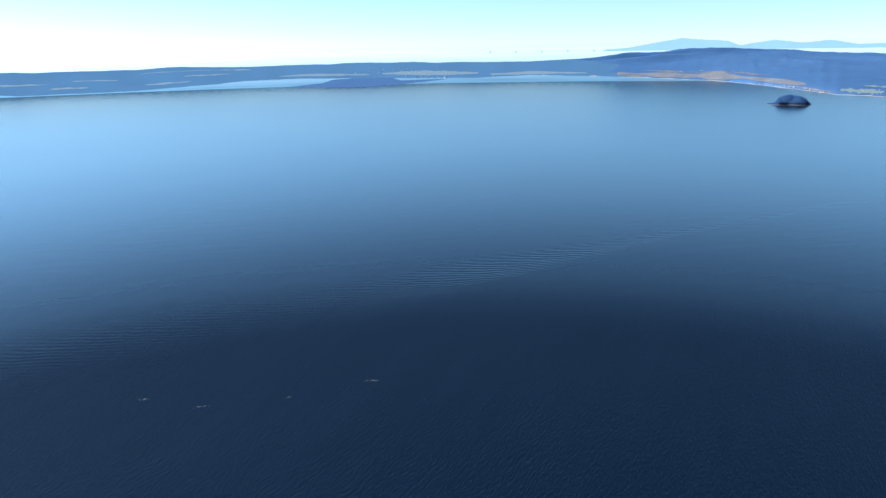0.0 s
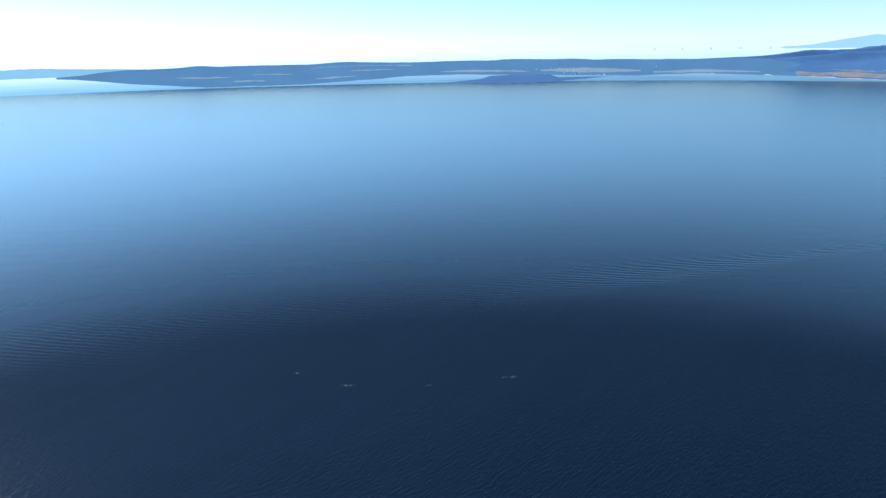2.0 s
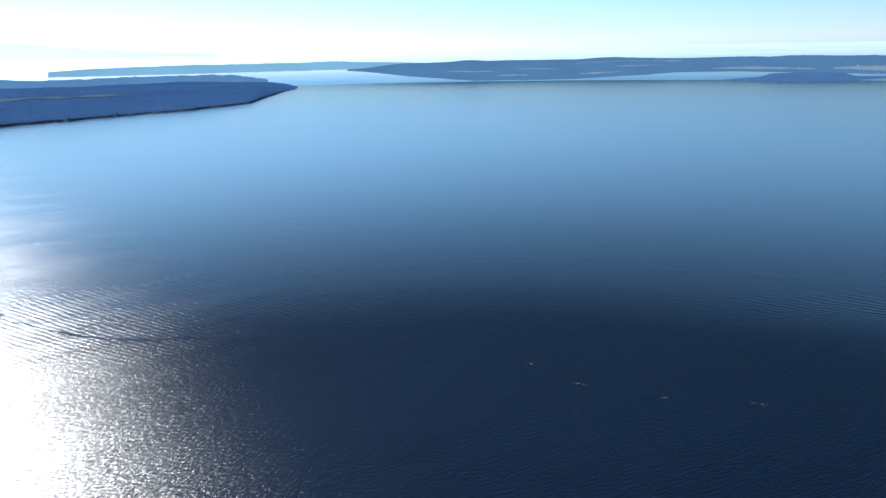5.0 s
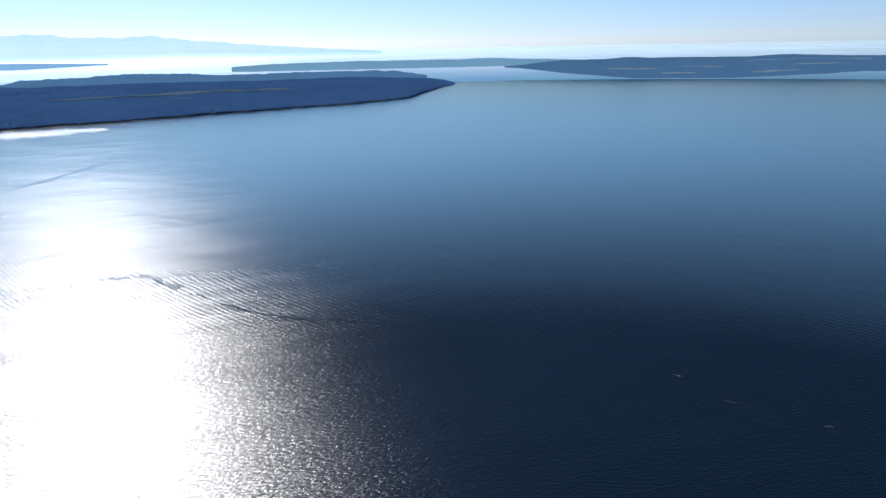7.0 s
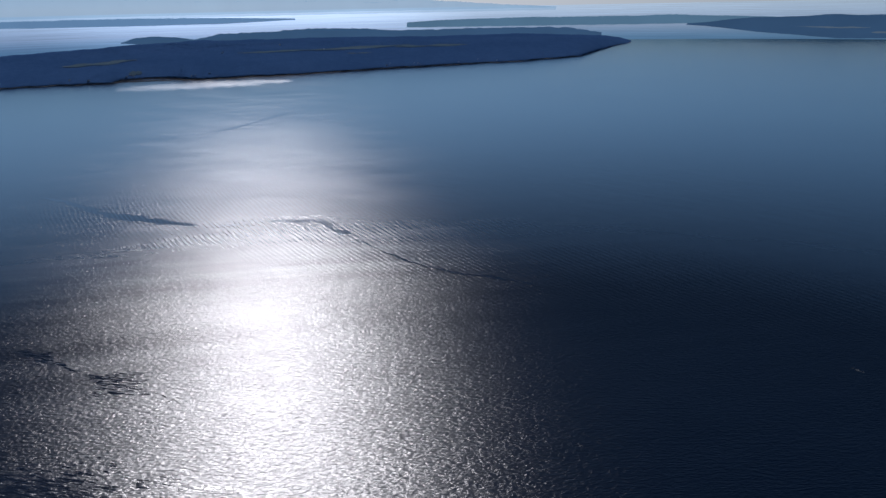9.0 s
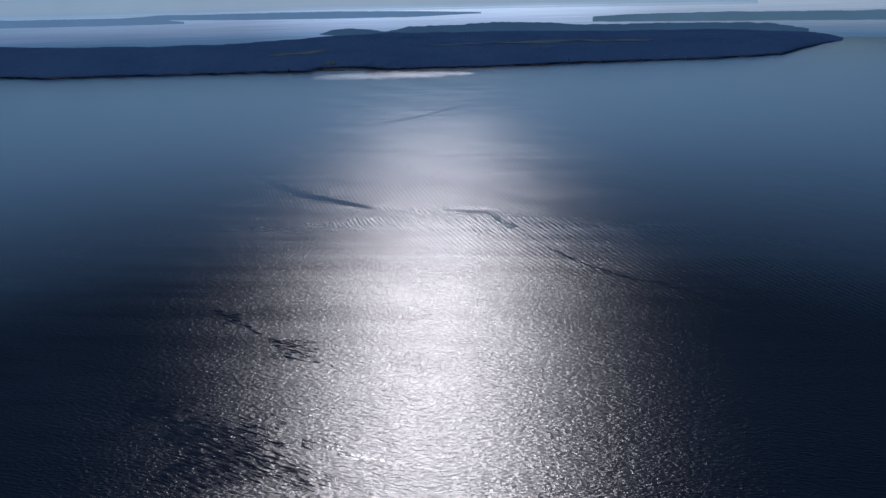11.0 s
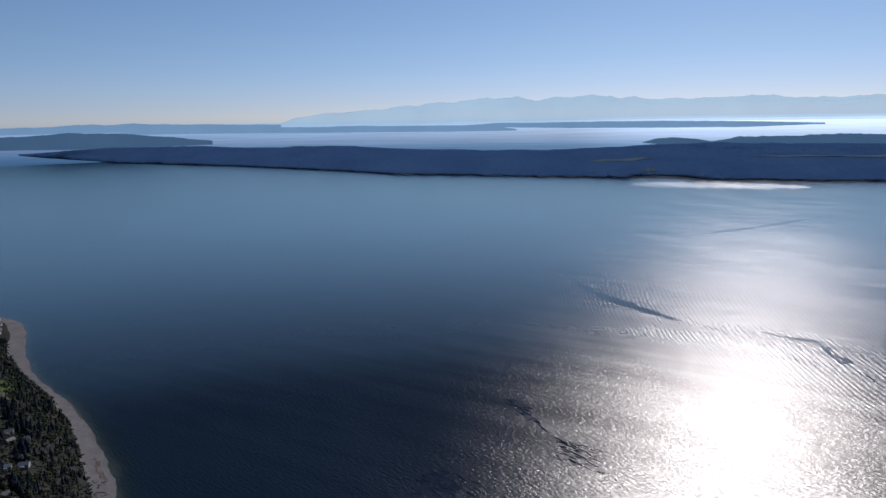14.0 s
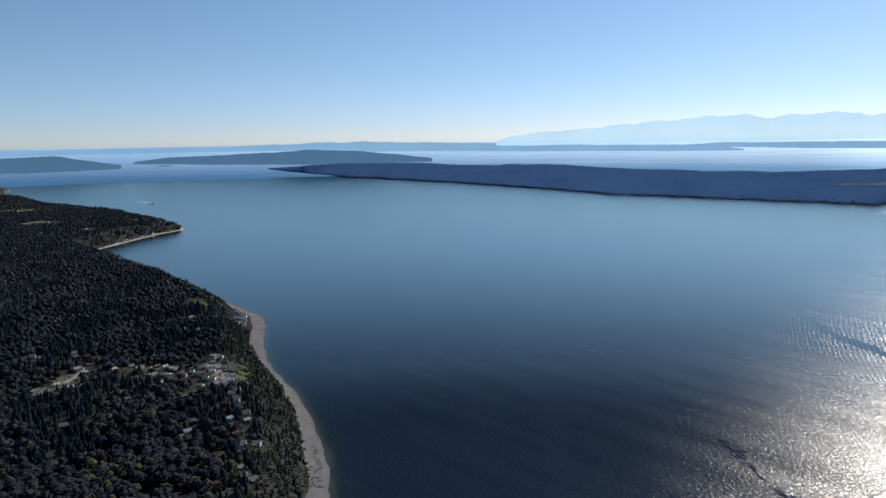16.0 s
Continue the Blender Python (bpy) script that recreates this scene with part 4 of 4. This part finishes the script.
# ---------------------------------------------------------------- houses
def plain(name, colour, rough=0.7, by_object=0.0):
    dark, light = tuple(0.82 * c for c in colour), tuple(min(0.9, 1.15 * c) for c in colour)
    return two_tone(name, dark, light, 3.0, rough=rough, fine=5.0, by_object=by_object)


M_WALLS = [plain("white_boards", (0.60, 0.60, 0.61), by_object=0.7), plain("grey_boards", (0.17, 0.18, 0.20)), plain("brown_boards", (0.10, 0.08, 0.07)), plain("cream_boards", (0.30, 0.28, 0.25))]
M_ROOFS = [plain("grey_shingles", (0.12, 0.125, 0.135), 0.8, by_object=0.8), plain("blue_metal_roof", (0.16, 0.20, 0.26), 0.6), plain("brown_shingles", (0.08, 0.062, 0.05), 0.85), plain("pale_roof", (0.26, 0.265, 0.28), 0.6, by_object=0.8)]
M_PANE, M_DOOR, M_TRIM = plain("window_glass", (0.03, 0.04, 0.05), 0.08), plain("painted_door", (0.14, 0.07, 0.05), 0.5), plain("white_trim", (0.7, 0.7, 0.68))
M_BRICK = plain("chimney_brick", (0.24, 0.12, 0.09), 0.9)


def box(bm, x0, y0, z0, x1, y1, z1):
    made = bmesh.ops.create_cube(bm, size=1)
    bmesh.ops.transform(bm, verts=made["verts"], matrix=Matrix.Translation(((x0 + x1) / 2, (y0 + y1) / 2, (z0 + z1) / 2)) @ Matrix.Diagonal((x1 - x0, y1 - y0, z1 - z0, 1)))


def one_box(*size):
    bm = bmesh.new()
    box(bm, *size)
    return bm


def prism(bm, w, l, z0, z1, over, thick):
    """Two roof slabs that meet in a ridge along y."""
    for side in (-1, 1):
        eave = (side * (w / 2 + over), z0 - over * (z1 - z0) / (w / 2))
        pts = [(eave[0], eave[1]), (0, z1), (0, z1 + thick), (eave[0], eave[1] + thick)]
        vs = [[bm.verts.new((px, y, pz)) for px, pz in pts] for y in (-l / 2 - over, l / 2 + over)]
        for k in range(4):
            bm.faces.new((vs[0][k], vs[0][(k + 1) % 4], vs[1][(k + 1) % 4], vs[1][k]))
        bm.faces.new(vs[0][::-1])
        bm.faces.new(vs[1])
    bmesh.ops.recalc_face_normals(bm, faces=bm.faces)


def house(name, label, w, l, h, rise, wall, roof, wing=False, group="houses of the shore village"):
    """A gabled house with walls, roof, chimney, door and windows; its base at the origin."""
    base = new(name)
    tagged(base, label, "house", group=group)
    bm = bmesh.new()
    pts = [(-w / 2, -1.2), (w / 2, -1.2), (w / 2, h), (0, h + rise), (-w / 2, h)]
    ends = [[bm.verts.new((x, y, z)) for x, z in pts] for y in (-l / 2, l / 2)]
    for k in range(5):
        bm.faces.new((ends[0][k], ends[0][(k + 1) % 5], ends[1][(k + 1) % 5], ends[1][k]))
    bm.faces.new(ends[0][::-1])
    bm.faces.new(ends[1])
    bmesh.ops.recalc_face_normals(bm, faces=bm.faces)
    if wing:
        box(bm, w / 2, -l * 0.3, -1.2, w / 2 + 3.6, l * 0.15, h * 0.8)
    walls = part("wall", bm, wall, base)
    bm = bmesh.new()
    prism(bm, w, l, h + 0.05, h + rise + 0.08, 0.55, 0.22)
    if wing:
        box(bm, w / 2 - 0.2, -l * 0.3 - 0.4, h * 0.8, w / 2 + 4.0, l * 0.15 + 0.4, h * 0.8 + 0.25)
    part("roof", bm, roof, base)
    part("chimney", one_box(-w * 0.22, l * 0.2, h, -w * 0.22 + 0.9, l * 0.2 + 0.9, h + rise + 1.0), M_BRICK, base)
    part("door", one_box(-0.5, -l / 2 - 0.06, 0, 0.5, -l / 2 + 0.02, 2.1), M_DOOR, base)
    for side in (-1, 1):
        for k in (-0.28, 0.26):
            win = part("window", one_box(side * w / 2 - 0.05, k * l - 0.8, 1.0, side * w / 2 + 0.05, k * l + 0.8, 2.2), M_TRIM, base)
            part("pane", one_box(side * w / 2 - 0.08, k * l - 0.68, 1.1, side * w / 2 + 0.08, k * l + 0.68, 2.1), M_PANE, win)
        for px in (-w * 0.3, w * 0.3):
            if side < 0 and abs(px) < 1.2:
                continue
            win = part("window", one_box(px - 0.7, side * l / 2 - 0.05, 1.0, px + 0.7, side * l / 2 + 0.05, 2.3), M_TRIM, base)
            part("pane", one_box(px - 0.58, side * l / 2 - 0.08, 1.1, px + 0.58, side * l / 2 + 0.08, 2.2), M_PANE, win)
    return base


HOUSES = [house("house", "white boarded house with a pale roof by the shore", 8, 11, 3.4, 2.4, M_WALLS[0], M_ROOFS[3]),
          house("house", "grey boarded house with a grey shingle roof", 9, 12, 3.6, 2.6, M_WALLS[1], M_ROOFS[0], True),
          house("house", "brown house with brown shingle roof among trees", 8, 13, 3.2, 2.2, M_WALLS[2], M_ROOFS[2]),
          house("house", "cream house under a blue metal roof", 9, 13, 4.6, 2.6, M_WALLS[3], M_ROOFS[1], True),
          house("house", "white two-storey house with a grey shingle roof", 9, 11, 5.4, 2.6, M_WALLS[0], M_ROOFS[0])]
used = set()


def put_house(kind, b, d, turn, size=0.42, sink=0.3):
    px, py = xy(b, d)
    z = float(ground_height(np.array([px]), np.array([py]))[0]) - sink + 1.0
    at = place(b, d, z)
    m = Matrix.Translation(at) @ Matrix.Rotation(radians(turn), 4, "Z")
    ob = copy_thing(HOUSES[kind], m) if kind in used else HOUSES[kind]
    used.add(kind)
    ob.matrix_basis = m
    ob.scale = (size, size, size)
    return ob


# a row of cottages on the low terrace behind the beach: kind, bearing, distance, turn
for k, b, d, turn in [(0, 132.10, 836, 30), (4, 131.85, 850, 36), (0, 132.25, 858, 25), (4, 131.75, 866, 40), (0, 131.95, 878, 30), (3, 132.30, 880, 35), (0, 131.70, 888, 28), (4, 132.05, 898, 33), (0, 131.75, 908, 38), (0, 132.2, 917, 30)]:
    put_house(k, b, d, turn, 0.5)
# the village on the bluff, the hamlets inland and along the coast
for k, b, d, turn in VILLAGE + HAMLET + FAR_FARMS:
    put_house(k, b, d, turn)


for k, b, d, turn, size in ROWS_OF_HOUSES:
    put_house(k, b, d, turn, size)


def drape(name, label, category, pts, width, material, lift=0.25, seed=1, ragged=0.25):
    """A ribbon laid on the near ground along bearing-and-distance points."""
    line = np.array([xy(b, d) for b, d in pts])
    t = np.linspace(0, len(line) - 1, 14 * len(line))
    cx, cy = np.interp(t, np.arange(len(line)), line[:, 0]), np.interp(t, np.arange(len(line)), line[:, 1])
    dx, dy = np.gradient(cx), np.gradient(cy)
    n = np.hypot(dx, dy)
    wide = width * (1 + ragged * wobble(t * 10, 0 * t, 25, seed, 3)) * np.minimum(1, 0.15 + 3 * np.minimum(t, t[-1] - t)) / 2
    u = np.linspace(-1, 1, 9)
    X = cx[:, None] - dy[:, None] / n[:, None] * wide[:, None] * u
    Y = cy[:, None] + dx[:, None] / n[:, None] * wide[:, None] * u
    Z = ground_height(X, Y) + lift
    ob = new(name, fast_mesh(name, np.stack([X, Y, Z], -1).reshape(-1, 3), grid_faces(len(t), 9), True, material))
    return tagged(ob, label, category, kind="structure")


M_LAWN = two_tone("mown_lawn", (0.030, 0.048, 0.020), (0.052, 0.074, 0.032), 14.0, fine=8.0)
M_ROAD = two_tone("pale_asphalt", (0.13, 0.13, 0.135), (0.20, 0.20, 0.20), 8.0, fine=8.0)
M_WRACK = two_tone("wet_weed_and_stones", (0.055, 0.050, 0.048), (0.10, 0.09, 0.085), 6.0, fine=8.0)
M_GARDEN = two_tone("gardens_and_drives", (0.040, 0.046, 0.034), (0.105, 0.105, 0.092), 9.0, fine=4.0)
drape("garden", "patchy gardens and drives between village houses", "garden", [(133.0, 545), (133.4, 575), (133.8, 605), (134.3, 632)], 30, M_GARDEN, 0.25, 25, 0.35)
drape("garden", "gardens along a lane of houses", "garden", [(136.6, 618), (138.5, 640), (140.3, 648), (141.8, 644)], 17, M_GARDEN, 0.25, 26, 0.35)
drape("garden", "gardens and drives of an inland hamlet", "garden", [(143.5, 662), (145.2, 622), (146.9, 606)], 22, M_GARDEN, 0.25, 27, 0.35)
drape("lawn", "bright green lawn on the edge of the bluff", "lawn", [(132.25, 588), (132.2, 605), (132.15, 628)], 15, M_LAWN, 0.4, 5)
drape("lawn", "small green lawn beside a lane", "lawn", [(135.9, 540), (135.7, 556)], 9, M_LAWN, 0.4, 6)
drape("lawn", "green lawn under a house on the hill", "lawn", [(135.2, 868), (134.9, 895)], 22, M_LAWN, 0.4, 7)
drape("lawn", "strip of lawn between village houses", "lawn", [(146.3, 625), (144.8, 632)], 9, M_LAWN, 0.4, 8)
drape("lawn", "narrow green lawn among trees", "lawn", [(134.9, 562), (134.5, 570)], 8, M_LAWN, 0.4, 9)
drape("meadow", "pale open meadow in the woods", "meadow", [(146.9, 1930), (145.0, 1965)], 60, M_MEADOW, 0.8, 10)
drape("meadow", "pale green meadow near the coast", "meadow", [(147.2, 2340), (145.7, 2370)], 80, M_MEADOW, 0.8, 11)
drape("road", "pale lane through the village", "road", [(133.2, 552), (133.75, 572), (133.95, 595), (134.0, 620), (133.9, 645), (135.0, 660)], 6.0, M_ROAD, 0.35, 12, 0.15)
drape("road", "pale turning place between houses", "road", [(133.55, 570), (133.85, 598)], 13, M_ROAD, 0.42, 13, 0.3)
drape("road", "lane along a row of houses", "road", [(136.6, 622), (138.0, 640), (140.0, 652), (142.0, 655)], 5.0, M_ROAD, 0.35, 14, 0.15)
drape("road", "lane between village gardens", "road", [(143.4, 668), (145.0, 634), (147.0, 618)], 5.0, M_ROAD, 0.35, 15, 0.15)
drape("seaweed_bed", "dark weed and stones on the lower beach", "seaweed", [(127.15, 565), (127.5, 590), (127.95, 612)], 5.5, M_WRACK, 0.12, 16, 0.5)
drape("seaweed_bed", "dark weed bank on the pale beach", "seaweed", [(126.35, 448), (126.55, 474), (126.75, 492)], 5.5, M_WRACK, 0.12, 17, 0.5)

# driftwood on the beach
M_DRIFT = two_tone("weathered_driftwood", (0.035, 0.03, 0.026), (0.08, 0.07, 0.06), 1.0)


def driftwood(b, d, turn, length, seed):
    rng = np.random.default_rng(seed)
    bm = bmesh.new()
    last = None
    for k in range(7):
        u = k / 6
        r = 0.34 * (1 - 0.6 * u) * rng.uniform(0.85, 1.15)
        ring = [bm.verts.new(((u - 0.5) * length, 0.25 * math.sin(3 * u + seed) + r * math.cos(a), r * 0.6 + r * math.sin(a))) for a in np.arange(7) * 6.283 / 7]
        if last:
            for i in range(7):
                bm.faces.new((last[i], last[(i + 1) % 7], ring[(i + 1) % 7], ring[i]))
        last = ring
    for k in range(3):
        x0 = (k / 3 - 0.45) * length
        made = bmesh.ops.create_cone(bm, cap_ends=True, segments=5, radius1=0.16, radius2=0.03, depth=1.8)
        bmesh.ops.transform(bm, verts=made["verts"], matrix=Matrix.Translation((x0, 0.5 * (-1) ** k, 0.7)) @ Euler((0.9 * (-1) ** k, 0.3, 0)).to_matrix().to_4x4())
    me = bpy.data.meshes.new("driftwood_log")
    bm.to_mesh(me)
    bm.free()
    me.materials.append(M_DRIFT)
    ob = new("driftwood_log", me)
    px, py = xy(b, d)
    ob.matrix_basis = Matrix.Translation((px, py, float(ground_height(np.array([px]), np.array([py]))[0]) - 0.05)) @ Matrix.Rotation(radians(turn), 4, "Z")
    return tagged(ob, "dark weathered driftwood log with stubs of branches on sand", "driftwood", group="logs on the beach")


for k, (b, d, turn, length) in enumerate([(126.75, 447, 20, 5), (126.5, 440, 100, 4), (126.85, 432, 60, 6), (126.3, 436, 150, 4.5), (127.0, 438, 10, 4), (126.6, 428, 80, 6), (127.1, 428, 35, 5), (126.4, 452, 0, 4), (126.2, 428, 120, 3.5), (126.95, 455, 75, 4)]):
    driftwood(b, d, turn, length, k)

# bright cottages on the island shore and the town across the bay
M_FARWALL = plain("far_white_wall", (0.42, 0.44, 0.46), by_object=0.5)
M_FARROOF = plain("far_roof", (0.22, 0.25, 0.30), by_object=0.6)


def far_house(name, label, category, w, l, h, group):
    base = new(name)
    tagged(base, label, category, group=group)
    part("wall", one_box(-w / 2, -l / 2, -3, w / 2, l / 2, h), M_FARWALL, base)
    bm = bmesh.new()
    prism(bm, w, l, h, h + w * 0.28, 0.6, 0.4)
    part("roof", bm, M_FARROOF, base)
    return base


def far_houses(name, label, category, spots, table, seed, size, group, **how):
    rng = np.random.default_rng(seed)
    first = far_house(name, label, category, *size, group)
    for k, (b, s) in enumerate(spots):
        D, z, _, _ = relief(table, np.array([b]), np.array([s]), how.get("land", seed), **{a: v for a, v in how.items() if a != "land"})
        at = place(b, D[0], z[0] + 1.5)
        m = Matrix.Translation(at) @ Matrix.Rotation(rng.uniform(0, 3.14), 4, "Z")
        ob = first if k == 0 else copy_thing(first, m)
        ob.matrix_basis = m
        g = rng.uniform(0.4, 0.8) * float(near(D[0]) / D[0])
        ob.scale = (g, g * rng.uniform(0.8, 1.5), g)


rng = np.random.default_rng(77)
far_houses("cottage", "white cottage at the foot of the island forest", "house", [(b, rng.uniform(0.008, 0.05)) for b in (82.25, 82.1, 82.0, 82.45, 78.0, 77.7, 76.7, 76.2, 63.2, 62.9, 61.0, 60.7, 60.5, 85.0, 86.2, 90.5, 92.3, 57.5, 56.0, 54.5)] + [(75.6, 0.33), (71.3, 0.42), (68.0, 0.31)],
           MAIN, 3, (5, 8, 3), "cottages along the island shore", rough=0.6)
far_houses("town_house", "pale town house on the far bay shore", "house", [(float(np.clip(rng.normal(1.8, 3.0), -4.2, 11)), float(rng.uniform(0.01, 0.24))) for k in range(60)], WOODED, 17, (5, 8, 2), "houses of the far town", rough=0.5)
far_houses("harbour_shed", "long white shed by the harbour", "shed", [(0.6, 0.004), (0.1, 0.006), (1.2, 0.004), (1.8, 0.02), (-0.4, 0.01)], WOODED, 17, (10, 28, 3), "sheds by the far harbour", rough=0.5)
far_houses("farm_house", "pale house on the sandy spit road", "house", [(-24.0 - 0.28 * k + float(rng.uniform(-0.1, 0.1)), float(rng.uniform(0.006, 0.02))) for k in range(17)] + [(-30.2 - 0.12 * k, float(rng.uniform(0.015, 0.07))) for k in range(14)] + [(-18.5 - k * 0.7, 0.12 + 0.01 * (k % 3)) for k in range(8)],
           UPLAND, 21, (4, 6, 2), "houses along the sandy shore", crest_at=0.6, rough=1.0)


# ---------------------------------------------------------------- marks on the water
def water_line(name, pts, widths, label, category, seed, material, ragged=0.6, lift=0.03, strength=0.8):
    """A strip lying on the sea along points in metres; its attribute calm fades out towards both edges and both ends."""
    pts = np.array(pts, float)
    t = np.linspace(0, len(pts) - 1, 60 * len(pts))
    cx, cy = np.interp(t, np.arange(len(pts)), pts[:, 0]), np.interp(t, np.arange(len(pts)), pts[:, 1])
    ker = np.ones(41) / 41
    cx, cy = np.convolve(np.pad(cx, 20, "edge"), ker, "valid"), np.convolve(np.pad(cy, 20, "edge"), ker, "valid")
    dx, dy = np.gradient(cx), np.gradient(cy)
    n = np.hypot(dx, dy) + 1e-9
    wide = np.interp(t, np.linspace(0, len(pts) - 1, len(widths)), widths) * np.clip(0.95 - 0.4 * ragged + ragged * wobble(cx, cy, 75, seed, 5), 0.05, 1.4)
    off = 2.2 * wobble(cx, cy, 60, seed + 1, 4)
    u = np.linspace(-0.5, 0.5, 9)
    X, Y = cx[:, None] - (dy / n)[:, None] * (wide[:, None] * u + off[:, None]), cy[:, None] + (dx / n)[:, None] * (wide[:, None] * u + off[:, None])
    me = fast_mesh(name, np.stack([X, Y, np.full(X.shape, lift)], -1).reshape(-1, 3), grid_faces(len(t), 9)[:, ::-1], True, material)
    if np.mean([poly.normal.z for poly in me.polygons]) < 0:
        me.flip_normals()
    ends = np.minimum(1, 3 * np.minimum(t, t[-1] - t))
    me.attributes.new("calm", "FLOAT", "POINT").data.foreach_set("value", (strength * np.cos(u * math.pi)[None] * ends[:, None]).astype(np.float32).ravel())
    return tagged(new(name, me), label, category, kind="stuff")


# current lines and slicks: where the water lies smooth it mirrors the sky and not the sun
for k, (pts, widths, label) in enumerate([
        ([(-990, 8), (-936, 38), (-863, 61), (-798, 108), (-743, 152)], (5, 15, 25, 27, 10), "dark smooth line where two currents meet"),
        ([(-743, 152), (-718, 216), (-689, 262), (-655, 262), (-624, 265)], (9, 10, 24, 10, 20), "thin dark current line on bright water"),
        ([(-624, 265), (-575, 270), (-515, 280), (-455, 315), (-400, 345)], (11, 8, 10, 10, 5), "fading dark current line"),
        ([(-532, -32), (-494, -10), (-427, 27), (-402, 44), (-385, 52)], (12, 34, 52, 40, 8), "dark smooth streak on glittering water"),
        ([(-388, -52), (-363, -29), (-336, 5), (-306, 40), (-293, 60)], (10, 26, 32, 26, 8), "dark smooth streak close to shore"),
        ([(-412, -72), (-377, -54), (-332, -22), (-302, 8), (-277, 28)], (34, 80, 96, 70, 20), "broken dark streaks close to shore"),
        ([(-1327, 290), (-1364, 355), (-1440, 450), (-1518, 535)], (26, 22, 22, 10), "faint current line far out")]):
    water_line("tide_line", pts, widths, label, "tide line", 81 + k, M_SEA, 0.5, 0.03 + 0.012 * k, (1.6, 1.6, 0.95, 0.72, 0.75, 0.75, 1.1)[k])

for k, (pts, widths) in enumerate([([(-1613, -1082), (-1705, -1066), (-1782, -1017)], (24, 60, 24)), ([(-1880, -890), (-1865, -840), (-1848, -758)], (20, 50, 20)),
                                   ([(-1938, -619), (-1883, -505), (-1851, -346)], (26, 70, 24)), ([(-960, -570), (-925, -510), (-899, -468)], (12, 34, 12)),
                                   ([(-951, -882), (-1100, -1000), (-1240, -1010), (-1311, -942), (-1187, -799)], (16, 40, 46, 40, 16)), ([(-281, 1347), (-225, 1443), (-135, 1478), (-23, 1447)], (26, 50, 44, 24)),
                                   ([(-290, 2026), (-184, 2339), (-34, 2219)], (20, 60, 30))]):
    water_line("slick", pts, widths, "pale smooth slick on blue water", "slick", 120 + k, M_SEA, 0.4, strength=0.55)

water_line("rippled_shallows", [xy(b, 2270) for b in (84, 81, 78.5, 76, 73, 70)], (150, 380, 430, 400, 300, 100), "rippled shallows off the lagoon spit", "shallows", 91, M_FLATS, 0.15, strength=1.0)

M_WAKE = two_tone("white_wake", (0.35, 0.38, 0.40), (0.6, 0.62, 0.64), 4.0, fine=5.0)
M_FOAM = two_tone("sea_foam", (0.05, 0.06, 0.065), (0.15, 0.16, 0.165), 2.0, fine=6.0)
for k, (x0, y0, length, turn) in enumerate([(-198, 416, 5, 10), (-157, 405, 8, 5), (-103, 415, 4, 40), (-50, 437, 16, 15), (-920, -150, 30, 80), (-1100, -990, 40, 50), (-1240, -1045, 60, 20)]):
    rng = np.random.default_rng(900 + k)
    vs, fs = [], []
    for c in range(26):
        px, py = rng.normal(0, 0.3) * length, rng.normal(0, 0.05) * length
        r = rng.uniform(0.12, 0.4)
        n0 = len(vs)
        vs += [(px + r * 1.5 * math.cos(a) * rng.uniform(0.6, 1.3), py + r * math.sin(a) * rng.uniform(0.6, 1.3), 0.04) for a in np.arange(6) * 1.0472]
        vs.append((px, py, 0.12))
        fs += [(n0 + i, n0 + (i + 1) % 6, n0 + 6) for i in range(6)]
    ob = new("foam_patch", fast_mesh("foam_patch", np.array(vs), np.array(fs), True, M_FOAM))
    ob.matrix_basis = pose(x0, y0, 0, 0, 0, turn)
    tagged(ob, "loose flecks of pale foam drifting on dark water", "foam", group="foam flecks", kind="stuff")


for k, pts in enumerate([[(144.0, 2880), (144.6, 2960), (145.2, 3010), (145.8, 3160)], [(140.5, 2310), (141.1, 2390), (141.7, 2455), (142.5, 2610)]]):
    water_line("surf_line", [xy(b, d) for b, d in pts], (8, 16, 18, 6), "pale surf along a far sandy shore", "surf", 140 + k, M_WAKE, 0.5)


# a small motor boat with its wake, far off near the point
def motor_boat(b, d, turn):
    base = new("motor_boat")
    tagged(base, "small white motor boat under way on blue water", "boat")
    bm = bmesh.new()
    rows = [(-4.0, 1.3, 1.0), (-2, 1.5, 1.0), (1, 1.4, 1.15), (3, 0.8, 1.35), (4.4, 0.05, 1.5)]
    last = None
    for x0, half, top in rows:
        ring = [bm.verts.new(p) for p in ((x0, -half, top), (x0, -half * 0.8, 0.1), (x0, 0, -0.3), (x0, half * 0.8, 0.1), (x0, half, top))]
        if last:
            for i in range(4):
                bm.faces.new((last[i], ring[i], ring[i + 1], last[i + 1]))
            bm.faces.new((last[4], ring[4], ring[0], last[0]))
        else:
            bm.faces.new(ring)
        last = ring
    bmesh.ops.recalc_face_normals(bm, faces=bm.faces)
    part("hull", bm, M_TRIM, base)
    part("cabin", one_box(-1.2, -0.9, 1.0, 1.6, 0.9, 2.4), M_TRIM, base)
    part("windscreen", one_box(1.55, -0.85, 1.6, 1.7, 0.85, 2.3), M_PANE, base)
    base.matrix_basis = Matrix.Translation(place(b, d, 0.1)) @ Matrix.Rotation(radians(turn), 4, "Z")
    base.scale = (1.6, 1.6, 1.6)


motor_boat(137.9, 2730, 90)
water_line("wake", [(-1835, -2025), (-1850, -2055), (-1875, -2110), (-1910, -2190)], (5, 9, 8, 3), "pale wake behind a motor boat", "wake", 87, M_WAKE)
